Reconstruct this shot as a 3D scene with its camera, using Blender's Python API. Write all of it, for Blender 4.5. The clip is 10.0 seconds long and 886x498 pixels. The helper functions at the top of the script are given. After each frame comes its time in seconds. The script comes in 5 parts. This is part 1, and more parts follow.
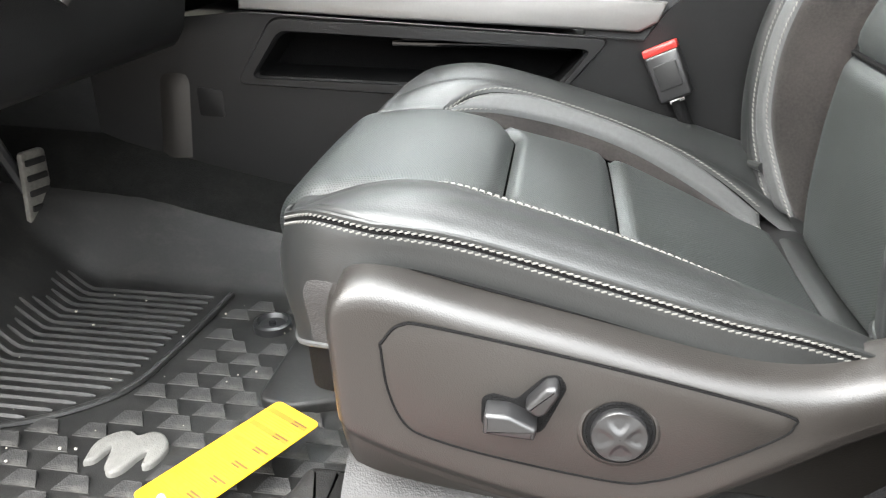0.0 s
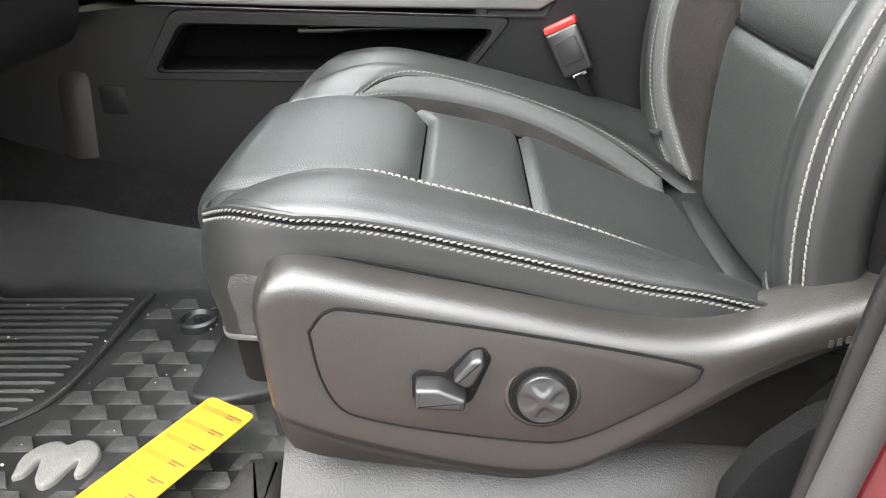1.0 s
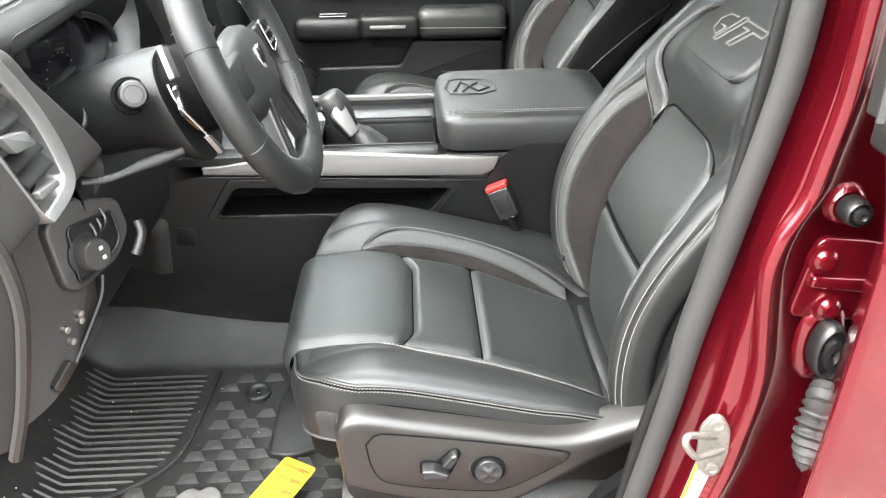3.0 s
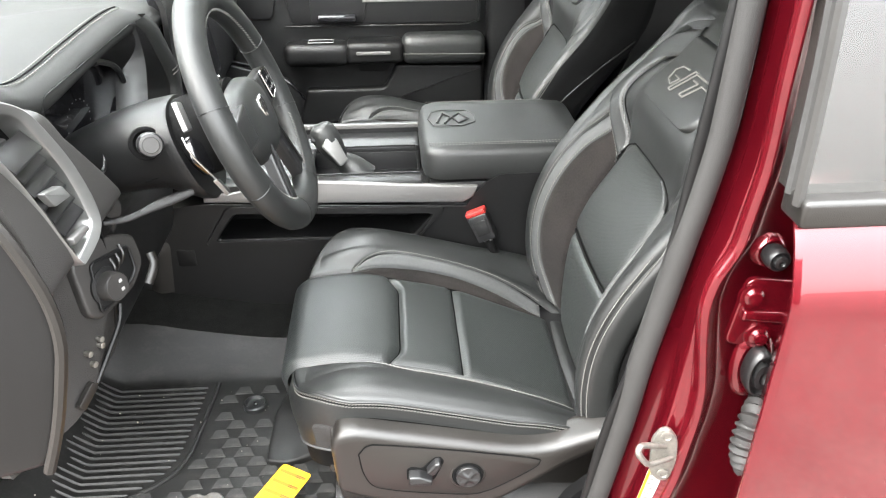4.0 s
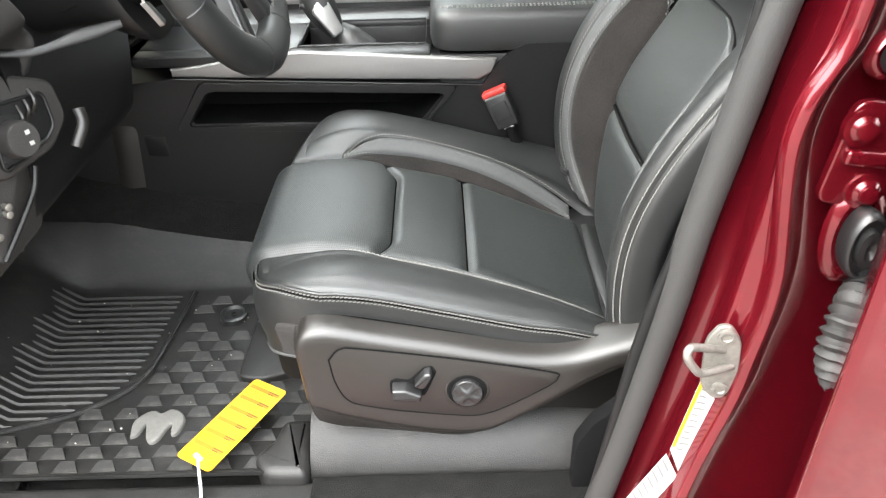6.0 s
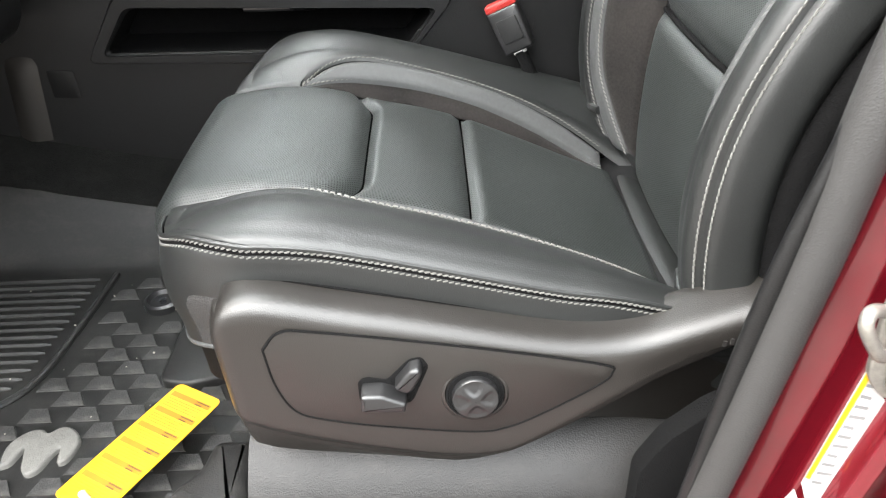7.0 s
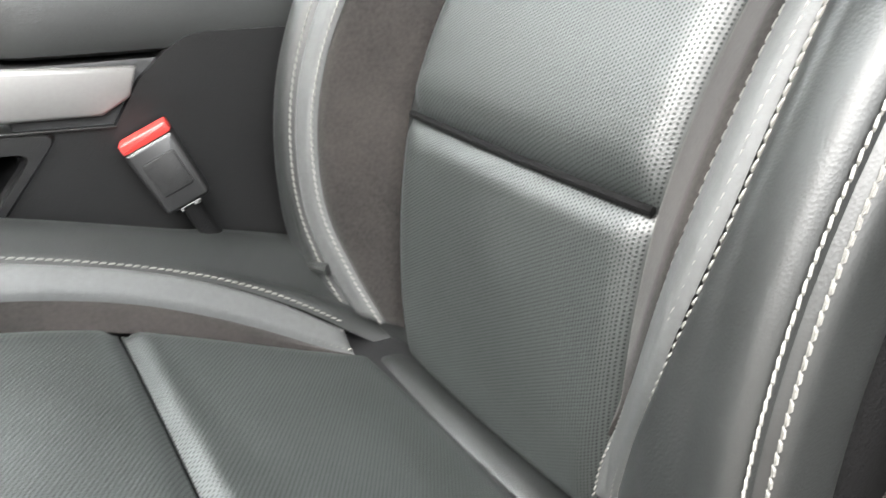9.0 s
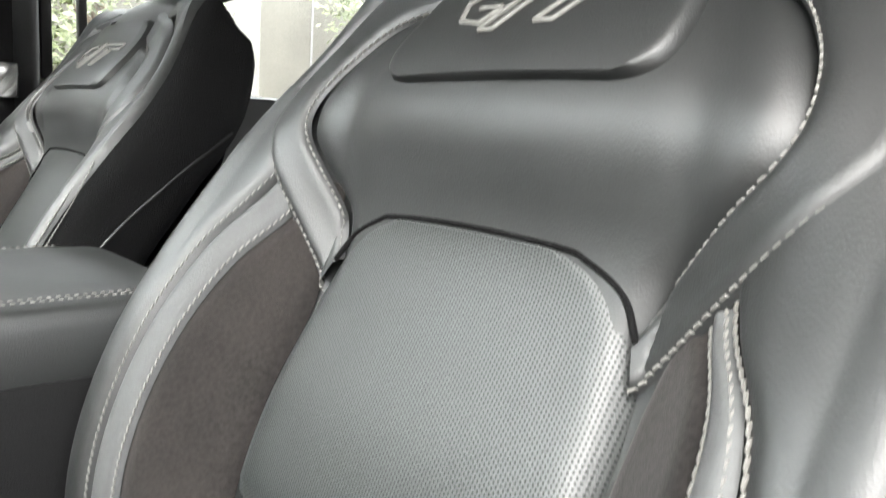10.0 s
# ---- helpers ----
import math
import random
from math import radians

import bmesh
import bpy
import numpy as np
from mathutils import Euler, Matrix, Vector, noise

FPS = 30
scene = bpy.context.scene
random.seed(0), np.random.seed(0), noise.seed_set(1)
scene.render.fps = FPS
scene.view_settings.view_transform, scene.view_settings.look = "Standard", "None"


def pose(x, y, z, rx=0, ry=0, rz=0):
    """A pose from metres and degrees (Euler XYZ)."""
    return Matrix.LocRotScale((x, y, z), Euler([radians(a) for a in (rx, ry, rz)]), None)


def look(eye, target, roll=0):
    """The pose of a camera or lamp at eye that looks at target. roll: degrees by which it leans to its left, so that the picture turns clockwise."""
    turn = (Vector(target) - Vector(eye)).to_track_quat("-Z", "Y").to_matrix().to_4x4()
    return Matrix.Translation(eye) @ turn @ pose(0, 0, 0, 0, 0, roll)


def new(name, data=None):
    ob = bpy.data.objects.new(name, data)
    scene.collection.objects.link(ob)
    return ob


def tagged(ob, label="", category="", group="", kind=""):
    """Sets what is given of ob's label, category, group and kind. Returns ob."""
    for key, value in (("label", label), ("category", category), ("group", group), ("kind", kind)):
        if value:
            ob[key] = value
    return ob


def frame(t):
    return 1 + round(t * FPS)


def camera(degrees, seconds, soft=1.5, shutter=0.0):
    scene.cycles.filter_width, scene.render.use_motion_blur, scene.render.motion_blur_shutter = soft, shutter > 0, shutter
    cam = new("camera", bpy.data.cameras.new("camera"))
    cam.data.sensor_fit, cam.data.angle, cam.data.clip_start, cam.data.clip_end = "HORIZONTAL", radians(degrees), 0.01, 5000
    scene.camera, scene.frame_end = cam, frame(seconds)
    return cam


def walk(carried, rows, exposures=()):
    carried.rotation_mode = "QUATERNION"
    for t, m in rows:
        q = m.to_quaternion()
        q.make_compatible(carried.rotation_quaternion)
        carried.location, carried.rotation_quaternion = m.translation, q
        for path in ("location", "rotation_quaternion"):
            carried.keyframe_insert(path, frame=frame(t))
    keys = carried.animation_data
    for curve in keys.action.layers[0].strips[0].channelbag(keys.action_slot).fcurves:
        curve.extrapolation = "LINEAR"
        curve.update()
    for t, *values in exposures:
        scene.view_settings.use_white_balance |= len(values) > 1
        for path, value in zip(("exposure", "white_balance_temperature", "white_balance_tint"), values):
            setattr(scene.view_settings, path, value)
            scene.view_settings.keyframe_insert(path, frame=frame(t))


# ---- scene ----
cam = camera(61.2, 10.0, soft=1.15, shutter=0.2)
METRES, EYE, TILT, LEAN, TURN = 2.0, 0.53, -25.0, 0.0, 8.5
ROWS = [
    (0.0, 0.0, 0.0, 0.0, 0.0, 0.0, -0.0),
    (0.5, -0.0002, -0.009, 0.0012, -3.82, -1.02, 2.55),
    (1.0, 0.0006, -0.0095, 0.0013, -5.96, -1.78, 4.08),
    (1.5, 0.0053, -0.0235, 0.0192, -6.74, -3.46, 5.07),
    (2.0, -0.0059, -0.0933, 0.0624, -7.54, -5.07, 5.06),
    (2.5, -0.0306, -0.1891, 0.1143, -8.66, -5.51, 5.2),
    (3.0, -0.0393, -0.2469, 0.1532, -9.9, -6.04, 5.45),
    (4.5, -0.0499, -0.3148, 0.1881, -11.43, -6.64, 5.37),
    (5.0, -0.0448, -0.3082, 0.1852, -11.17, -7.51, 5.36),
    (5.5, -0.0309, -0.2609, 0.1526, -9.7, -8.11, 5.25),
    (6.0, -0.0004, -0.1917, 0.1031, -7.77, -9.18, 5.09),
    (7.5, 0.0194, 0.0329, 0.0398, -9.96, -7.85, 7.04),
    (8.0, 0.0111, 0.0934, 0.0508, -17.79, -7.52, 10.16),
    (8.5, 0.0125, 0.1437, 0.0667, -28.23, -6.81, 13.7),
    (9.0, 0.0306, 0.1607, 0.0752, -38.6, -4.71, 15.62),
    (9.5, 0.0535, 0.1715, 0.1008, -46.42, -0.05, 16.05),
    (10.0, 0.0755, 0.1687, 0.1409, -49.04, 7.4, 15.86),
]
walk(cam, [(t, pose(0, 0, EYE, TILT, LEAN, TURN) @ pose(METRES * x, METRES * y, METRES * z, 90 + pitch, roll, yaw)) for t, x, y, z, yaw, pitch, roll in ROWS], exposures=[(0.0, 4.46), (0.5, 4.33), (1.5, 4.29), (2.5, 4.58), (3.0, 4.40), (4.5, 4.22), (6.0, 4.10), (7.5, 4.04), (8.0, 4.20), (8.5, 4.26), (9.0, 4.60), (9.5, 4.57), (10.0, 4.29)])

# ---- light ----
world = bpy.data.worlds.new("overcast_sky")
scene.world = world
world.use_nodes = True
wn = world.node_tree.nodes
sky = wn.new("ShaderNodeTexSky")
sky.sky_type = "NISHITA"
sky.sun_disc = False
sky.sun_elevation, sky.sun_rotation = radians(51), radians(236)
sky.air_density, sky.dust_density, sky.ozone_density = 1.0, 6.0, 1.0
soften = wn.new("ShaderNodeMixRGB")
soften.inputs[0].default_value = 0.85
# a cloudy sky, three times as bright overhead as at the horizon
facing, height, bright, cloud = wn.new("ShaderNodeTexCoord"), wn.new("ShaderNodeSeparateXYZ"), wn.new("ShaderNodeMapRange"), wn.new("ShaderNodeMixRGB")
bright.inputs[1].default_value, bright.inputs[2].default_value = -0.05, 1.0
cloud.inputs[1].default_value, cloud.inputs[2].default_value = (4.2, 4.15, 4.0, 1), (16.0, 16.6, 16.8, 1)
world.node_tree.links.new(facing.outputs["Generated"], height.inputs[0])
world.node_tree.links.new(height.outputs["Z"], bright.inputs[0])
world.node_tree.links.new(bright.outputs[0], cloud.inputs[0])
world.node_tree.links.new(cloud.outputs[0], soften.inputs[2])
world.node_tree.links.new(sky.outputs[0], soften.inputs[1])
world.node_tree.links.new(soften.outputs[0], wn["Background"].inputs[0])
wn["Background"].inputs[1].default_value = 0.09

sun = new("sun", bpy.data.lights.new("sun", "SUN"))
sun.data.energy, sun.data.angle, sun.data.color = 0.62, radians(60), (1.0, 0.97, 0.93)
sun.matrix_world = look((-3.6, -1.6, 5.6), (0, 0.8, 0.3))


# ---- materials ----
def surface(name, base, rough=0.5, metal=0.0, grain=0.0, depth=0.0, vary=0.15, patch=6.0, coat=0.0, spec=0.5, sheen=0.0, second=None, wear=0.0, dust=0.0):
    """A node material: base colour varied at two scales, roughness varied with it, and a fine relief of `grain` cells per metre."""
    m = bpy.data.materials.new(name)
    m.use_nodes = True
    n, l = m.node_tree.nodes, m.node_tree.links
    p = n["Principled BSDF"]
    where = n.new("ShaderNodeTexCoord")
    big, fine = n.new("ShaderNodeTexNoise"), n.new("ShaderNodeTexNoise")
    big.inputs["Scale"].default_value, big.inputs["Detail"].default_value = patch, 4
    fine.inputs["Scale"].default_value, fine.inputs["Detail"].default_value = max(grain, 150) * 0.35, 3
    both = n.new("ShaderNodeMath")
    both.operation = "ADD"
    for t, tex in enumerate((big, fine)):
        l.new(where.outputs["Object"], tex.inputs["Vector"])
        l.new(tex.outputs["Fac"], both.inputs[t])
    ramp = n.new("ShaderNodeMapRange")
    ramp.inputs[1].default_value, ramp.inputs[2].default_value = 0.6, 1.4
    l.new(both.outputs[0], ramp.inputs[0])
    mix = n.new("ShaderNodeMixRGB")
    lo, hi = [max(0, c * (1 - vary)) for c in base], [min(1, c * (1 + vary)) for c in (second or base)]
    mix.inputs[1].default_value, mix.inputs[2].default_value = (*lo, 1), (*hi, 1)
    l.new(ramp.outputs[0], mix.inputs[0])
    l.new(mix.outputs[0], p.inputs["Base Color"])
    if dust:  # pale dust in streaks and patches
        streak, edge, over, stretch = n.new("ShaderNodeTexNoise"), n.new("ShaderNodeMapRange"), n.new("ShaderNodeMixRGB"), n.new("ShaderNodeMapping")
        stretch.inputs["Scale"].default_value = (1.0, 2.6, 1.6)
        streak.inputs["Scale"].default_value, streak.inputs["Detail"].default_value, streak.inputs["Roughness"].default_value = 15, 9, 0.78
        l.new(where.outputs["Object"], stretch.inputs["Vector"])
        l.new(stretch.outputs[0], streak.inputs["Vector"])
        l.new(streak.outputs["Fac"], edge.inputs[0])
        edge.inputs[1].default_value, edge.inputs[2].default_value, edge.inputs[4].default_value = 0.50, 0.74, dust
        l.new(edge.outputs[0], over.inputs[0])
        l.new(mix.outputs[0], over.inputs[1])
        over.inputs[2].default_value = (0.15, 0.14, 0.125, 1)
        l.new(over.outputs[0], p.inputs["Base Color"])
    rr = n.new("ShaderNodeMapRange")
    rr.inputs[3].default_value, rr.inputs[4].default_value = max(0.02, rough - 0.06 - wear), min(1, rough + 0.06 + wear)
    l.new(big.outputs["Fac"], rr.inputs[0])
    l.new(rr.outputs[0], p.inputs["Roughness"])
    p.inputs["Metallic"].default_value = metal
    p.inputs["Specular IOR Level"].default_value = spec
    p.inputs["Coat Weight"].default_value, p.inputs["Coat Roughness"].default_value = coat, 0.04
    p.inputs["Sheen Weight"].default_value, p.inputs["Sheen Roughness"].default_value = sheen, 0.5
    if grain:
        cells, bump = n.new("ShaderNodeTexVoronoi"), n.new("ShaderNodeBump")
        cells.inputs["Scale"].default_value = grain
        l.new(where.outputs["Object"], cells.inputs["Vector"])
        bump.inputs["Strength"].default_value, bump.inputs["Distance"].default_value = depth, 0.001
        l.new(cells.outputs["Distance"], bump.inputs["Height"])
        l.new(bump.outputs[0], p.inputs["Normal"])
    return m


def perforated(name, base, rough, pitch):
    """Leather pierced by staggered rows of small holes, laid out on the panel's own metric UV map."""
    m = surface(name, base, rough, grain=600, depth=0.2, vary=0.2, spec=0.55)
    n, l = m.node_tree.nodes, m.node_tree.links
    p = n["Principled BSDF"]
    uv = n.new("ShaderNodeUVMap")
    uv.uv_map = "metres"
    sep = n.new("ShaderNodeSeparateXYZ")
    l.new(uv.outputs[0], sep.inputs[0])

    def op(kind, a, b=0.0):
        k = n.new("ShaderNodeMath")
        k.operation = kind
        for i, v in enumerate((a, b)):
            if isinstance(v, (int, float)):
                k.inputs[i].default_value = v
            else:
                l.new(v, k.inputs[i])
        return k.outputs[0]

    u, v = op("DIVIDE", sep.outputs[0], pitch), op("DIVIDE", sep.outputs[1], pitch * 0.8)
    shift = op("MULTIPLY", op("MODULO", op("FLOOR", v), 2.0), 0.5)
    fu, fv = op("SUBTRACT", op("FRACT", op("ADD", u, shift)), 0.5), op("SUBTRACT", op("FRACT", v), 0.5)
    far = op("SQRT", op("ADD", op("MULTIPLY", fu, fu), op("MULTIPLY", fv, fv)))
    hole = n.new("ShaderNodeMapRange")
    hole.inputs[1].default_value, hole.inputs[2].default_value = 0.20, 0.32
    l.new(far, hole.inputs[0])
    dark = n.new("ShaderNodeMixRGB")
    dark.blend_type = "MULTIPLY"
    dark.inputs[0].default_value = 1
    old = p.inputs["Base Color"].links[0].from_socket
    l.new(old, dark.inputs[1])
    tone = n.new("ShaderNodeMapRange")
    tone.inputs[3].default_value, tone.inputs[4].default_value = 0.34, 1.0
    l.new(hole.outputs[0], tone.inputs[0])
    l.new(tone.outputs[0], dark.inputs[2])
    l.new(op("MULTIPLY", tone.outputs[0], 0.66), p.inputs["Specular IOR Level"])
    l.new(dark.outputs[0], p.inputs["Base Color"])
    bump = n.new("ShaderNodeBump")
    bump.inputs["Strength"].default_value, bump.inputs["Distance"].default_value = 0.25, 0.0006
    l.new(hole.outputs[0], bump.inputs["Height"])
    l.new(p.inputs["Normal"].links[0].from_socket, bump.inputs["Normal"])
    l.new(bump.outputs[0], p.inputs["Normal"])
    return m


def glass(name, tint, rough=0.0, ior=1.45):
    m = bpy.data.materials.new(name)
    m.use_nodes = True
    p = m.node_tree.nodes["Principled BSDF"]
    p.inputs["Base Color"].default_value = (*tint, 1)
    p.inputs["Transmission Weight"].default_value = 1
    p.inputs["Roughness"].default_value = rough
    p.inputs["IOR"].default_value = ior
    return m


PADTOP = surface("soft_black_vinyl", (0.013, 0.0135, 0.013), 0.66, grain=700, depth=0.2, vary=0.25, patch=9, spec=0.30)
LEATHER = surface("black_leather", (0.0058, 0.0065, 0.0063), 0.51, grain=700, depth=0.12, vary=0.3, patch=9, spec=0.55, wear=0.0)
PERF = perforated("perforated_leather", (0.0125, 0.0146, 0.0139), 0.50, 0.0029)
BAND = surface("grey_leather", (0.043, 0.0445, 0.0445), 0.68, grain=600, depth=0.15, vary=0.15, patch=9, spec=0.35)
SUEDE = surface("charcoal_suede", (0.0050, 0.0043, 0.0040), 0.95, grain=900, depth=0.15, vary=0.5, patch=14, sheen=0.05, spec=0.15, second=(0.0125, 0.0108, 0.0100))
# near-black fabric, also used to put shade into gaps, grooves and recesses
FABRIC_SHADE = surface("dark_fabric_and_shade", (0.0020, 0.0020, 0.0021), 0.85, spec=0.1, grain=700, depth=0.6, vary=0.2)
MESH = surface("grey_mesh_fabric", (0.020, 0.019, 0.0185), 0.85, grain=500, depth=0.6, vary=0.3, spec=0.3)
THREAD = surface("pale_thread", (0.10, 0.098, 0.091), 0.8, grain=900, depth=0.3, vary=0.15)
GRAIN = surface("grained_black_plastic", (0.0042, 0.0042, 0.0043), 0.46, grain=700, depth=0.2, vary=0.25, patch=5, wear=0.05, spec=0.3)
DASH = surface("grey_black_plastic", (0.020, 0.0188, 0.018), 0.48, grain=600, depth=0.3, vary=0.2, patch=8, wear=0.04)
SILL = surface("dusty_sill_plastic", (0.0065, 0.0062, 0.0060), 0.52, grain=600, depth=0.3, vary=0.25, patch=8, wear=0.06, dust=0.07, spec=0.35)
SMOOTH = surface("satin_black_plastic", (0.0075, 0.0075, 0.0078), 0.38, grain=900, depth=0.08, vary=0.2)
SHIELD = surface("warm_black_plastic", (0.0094, 0.0083, 0.0073), 0.40, grain=900, depth=0.16, vary=0.15, patch=7, wear=0.04)
GLOSS = surface("gloss_black", (0.008, 0.008, 0.009), 0.08, vary=0.1)
RUBBER = surface("black_rubber_mat", (0.0066, 0.0066, 0.0065), 0.5, grain=700, depth=0.12, vary=0.25, patch=16, second=(0.0095, 0.0092, 0.0088), wear=0.12, dust=0.09, spec=0.28)
# dusty tread, coloured lighter than the mat to suggest its lit faces
SCALE_LIT = surface("dusty_lit_rubber_tread", (0.0075, 0.0073, 0.0071), 0.6, grain=500, depth=0.3, vary=0.4, patch=20, second=(0.0125, 0.012, 0.0115), wear=0.1, dust=0.24, spec=0.35)
CARPET = surface("black_carpet", (0.0055, 0.0055, 0.0052), 1.0, grain=900, depth=1.0, vary=0.6, patch=30, dust=0.04, spec=0.1)
SILVER = surface("brushed_silver_trim", (0.17, 0.166, 0.162), 0.48, metal=0.7, grain=900, depth=0.05, vary=0.06)
BEZEL = surface("satin_silver_plastic", (0.25, 0.25, 0.246), 0.38, metal=0.8, vary=0.06)
CHROME = surface("satin_chrome", (0.72, 0.71, 0.70), 0.16, metal=1.0, vary=0.05)
ZINC = surface("zinc_steel", (0.15, 0.143, 0.13), 0.42, metal=0.6, grain=500, depth=0.2, vary=0.2, patch=40, second=(0.19, 0.18, 0.16))
RED = surface("metallic_red_paint", (0.108, 0.0030, 0.008), 0.25, metal=0.6, vary=0.12, patch=3, coat=1.0, second=(0.122, 0.0040, 0.0092))
BUTTON = surface("red_button", (0.30, 0.022, 0.018), 0.4, vary=0.05)
YELLOW = surface("yellow_card", (0.47, 0.245, 0.001), 0.5, vary=0.04)
PRINT = surface("dark_print", (0.05,0.03,0.005), 0.6, vary=0.1)
PRINT2 = surface("orange_print", (0.30, 0.09, 0.0), 0.6, vary=0.1)
PAPER = surface("white_label", (0.30, 0.30, 0.29), 0.45, vary=0.05)
GREYPRINT = surface("grey_print", (0.11, 0.11, 0.11), 0.6, vary=0.1)
EMBLEM = surface("dusty_grey_rubber", (0.075, 0.072, 0.066), 0.8, grain=600, depth=0.4, vary=0.2, patch=25)
DIRT = surface("pale_crumb", (0.24, 0.22, 0.19), 0.9, vary=0.3)
SEAL = surface("rubber_seal", (0.013, 0.0125, 0.012), 0.65, grain=700, depth=0.25, vary=0.15)
CLOTH = surface("grey_headliner", (0.14,0.133,0.126), 0.95, grain=900, depth=0.3, vary=0.1)
ASPHALT = surface("asphalt", (0.060, 0.052, 0.046), 0.9, grain=90, depth=0.8, vary=0.55, patch=2.5, second=(0.085, 0.074, 0.065))
CONCRETE = surface("beige_concrete", (0.055, 0.051, 0.042), 0.9, grain=30, depth=0.3, vary=0.2, patch=0.9, second=(0.08, 0.075, 0.062))
BARKWALL = surface("dark_brick_wall", (0.030, 0.024, 0.020), 0.9, grain=30, depth=0.4, vary=0.3, patch=1.2, second=(0.042, 0.034, 0.029))
LEAF = surface("leaf_green", (0.035, 0.05, 0.016), 0.6, vary=0.4, patch=3, second=(0.08, 0.095, 0.035))
BARK = surface("bark", (0.12, 0.09, 0.06), 0.9, grain=40, depth=0.8, vary=0.3)
GLASS = glass("clear_glass", (0.93, 0.96, 0.95))
TINT = glass("tinted_glass", (0.30, 0.30, 0.29), ior=1.62)
SCREEN = surface("dark_screen", (0.006, 0.006, 0.007), 0.05, vary=0.05)
AMBER = surface("lit_red_mark", (0.6, 0.05, 0.03), 0.4, vary=0.05)


# ---- mesh helpers ----
def part(name, bm, material, parent=None, label="", smooth=True, recalc=True):
    """Links a bmesh as one mesh object under a thing or under a part."""
    if recalc:
        bmesh.ops.recalc_face_normals(bm, faces=bm.faces[:])
    data = bpy.data.meshes.new(name)
    bm.to_mesh(data)
    bm.free()
    for f in data.polygons:
        f.use_smooth = smooth
    if smooth:
        data.set_sharp_from_angle(angle=radians(42))
    data.materials.append(material)
    ob = new(name, data)
    if parent:
        ob.parent = parent
    return tagged(ob, label)


def thing(name, label, category, group="", kind=""):
    return tagged(new(name), label, category, group, kind)


def spline(pts, n):
    """n points, evenly by index, on a smooth curve through pts (any dimension)."""
    pts = [np.array(p, float) for p in pts]
    pts = [2 * pts[0] - pts[1]] + pts + [2 * pts[-1] - pts[-2]]
    out, spans = [], len(pts) - 3
    for k in range(n):
        t = k / (n - 1) * spans
        i = min(int(t), spans - 1)
        t -= i
        a, b, c, d = pts[i : i + 4]
        out.append(0.5 * (2 * b + (c - a) * t + (2 * a - 5 * b + 4 * c - d) * t * t + (3 * b - a - 3 * c + d) * t ** 3))
    return out


def table(rows):
    """A smooth function of one number from a short table of (x, value)."""
    xs, ys = [r[0] for r in rows], [r[1] for r in rows]

    def f(x):
        x = min(max(x, xs[0]), xs[-1])
        i = min(max(int(np.searchsorted(xs, x)) - 1, 0), len(xs) - 2)
        h = xs[i + 1] - xs[i]
        s = (x - xs[i]) / h
        m = [(ys[min(k + 1, len(ys) - 1)] - ys[max(k - 1, 0)]) / (xs[min(k + 1, len(ys) - 1)] - xs[max(k - 1, 0)]) for k in (i, i + 1)]
        return (2 * s ** 3 - 3 * s * s + 1) * ys[i] + (s ** 3 - 2 * s * s + s) * h * m[0] + (3 * s * s - 2 * s ** 3) * ys[i + 1] + (s ** 3 - s * s) * h * m[1]

    return f


def grid(points, closed_u=False, closed_v=False, uv=None):
    """A sheet of quads from rows of points."""
    bm = bmesh.new()
    rows = [[bm.verts.new(p) for p in row] for row in points]
    nu, nv = len(rows), len(rows[0])
    lay = bm.loops.layers.uv.new("metres") if uv else None
    for i in range(nu if closed_u else nu - 1):
        for j in range(nv if closed_v else nv - 1):
            idx = [(i, j), ((i + 1) % nu, j), ((i + 1) % nu, (j + 1) % nv), (i, (j + 1) % nv)]
            f = bm.faces.new([rows[a][b] for a, b in idx])
            if uv:
                for loop, (a, b) in zip(f.loops, idx):
                    loop[lay].uv = uv[a][b]
    return bm


def shell(rows, drop):
    """A closed sheet: rows of points, and the same rows moved by the vector drop as its other side."""
    drop = Vector(drop)
    return cap(grid([[Vector(p) for p in row] + [Vector(p) + drop for p in reversed(row)] for row in rows], closed_v=True))


def cap(bm):
    bmesh.ops.holes_fill(bm, edges=[e for e in bm.edges if e.is_boundary], sides=0)
    return bm


def tube(pts, r, n=10, caps=True, flat=1.0):
    """A round bar of radius r (a number or a function of 0..1) along pts."""
    pts = [Vector(p) for p in pts]
    rows, up = [], None
    for i, p in enumerate(pts):
        d = (pts[min(i + 1, len(pts) - 1)] - pts[max(i - 1, 0)]).normalized()
        if up is None:
            up = d.orthogonal().normalized()
        up = (up - d * up.dot(d)).normalized()
        side = d.cross(up)
        rad = float(r(i / (len(pts) - 1)) if callable(r) else r)
        rows.append([p + rad * (math.cos(2 * math.pi * k / n) * up + flat * math.sin(2 * math.pi * k / n) * side) for k in range(n)])
    bm = grid(rows, closed_v=True)
    return cap(bm) if caps else bm


def box(x0, x1, y0, y1, z0, z1, bevel=0.004, seg=2):
    bm = bmesh.new()
    bmesh.ops.create_cube(bm, size=1, matrix=Matrix.Translation(((x0 + x1) / 2, (y0 + y1) / 2, (z0 + z1) / 2)) @ Matrix.Diagonal((x1 - x0, y1 - y0, z1 - z0, 1)))
    if bevel:
        bmesh.ops.bevel(bm, geom=bm.edges[:], offset=bevel, segments=seg, profile=0.5, affect="EDGES")
    return bm


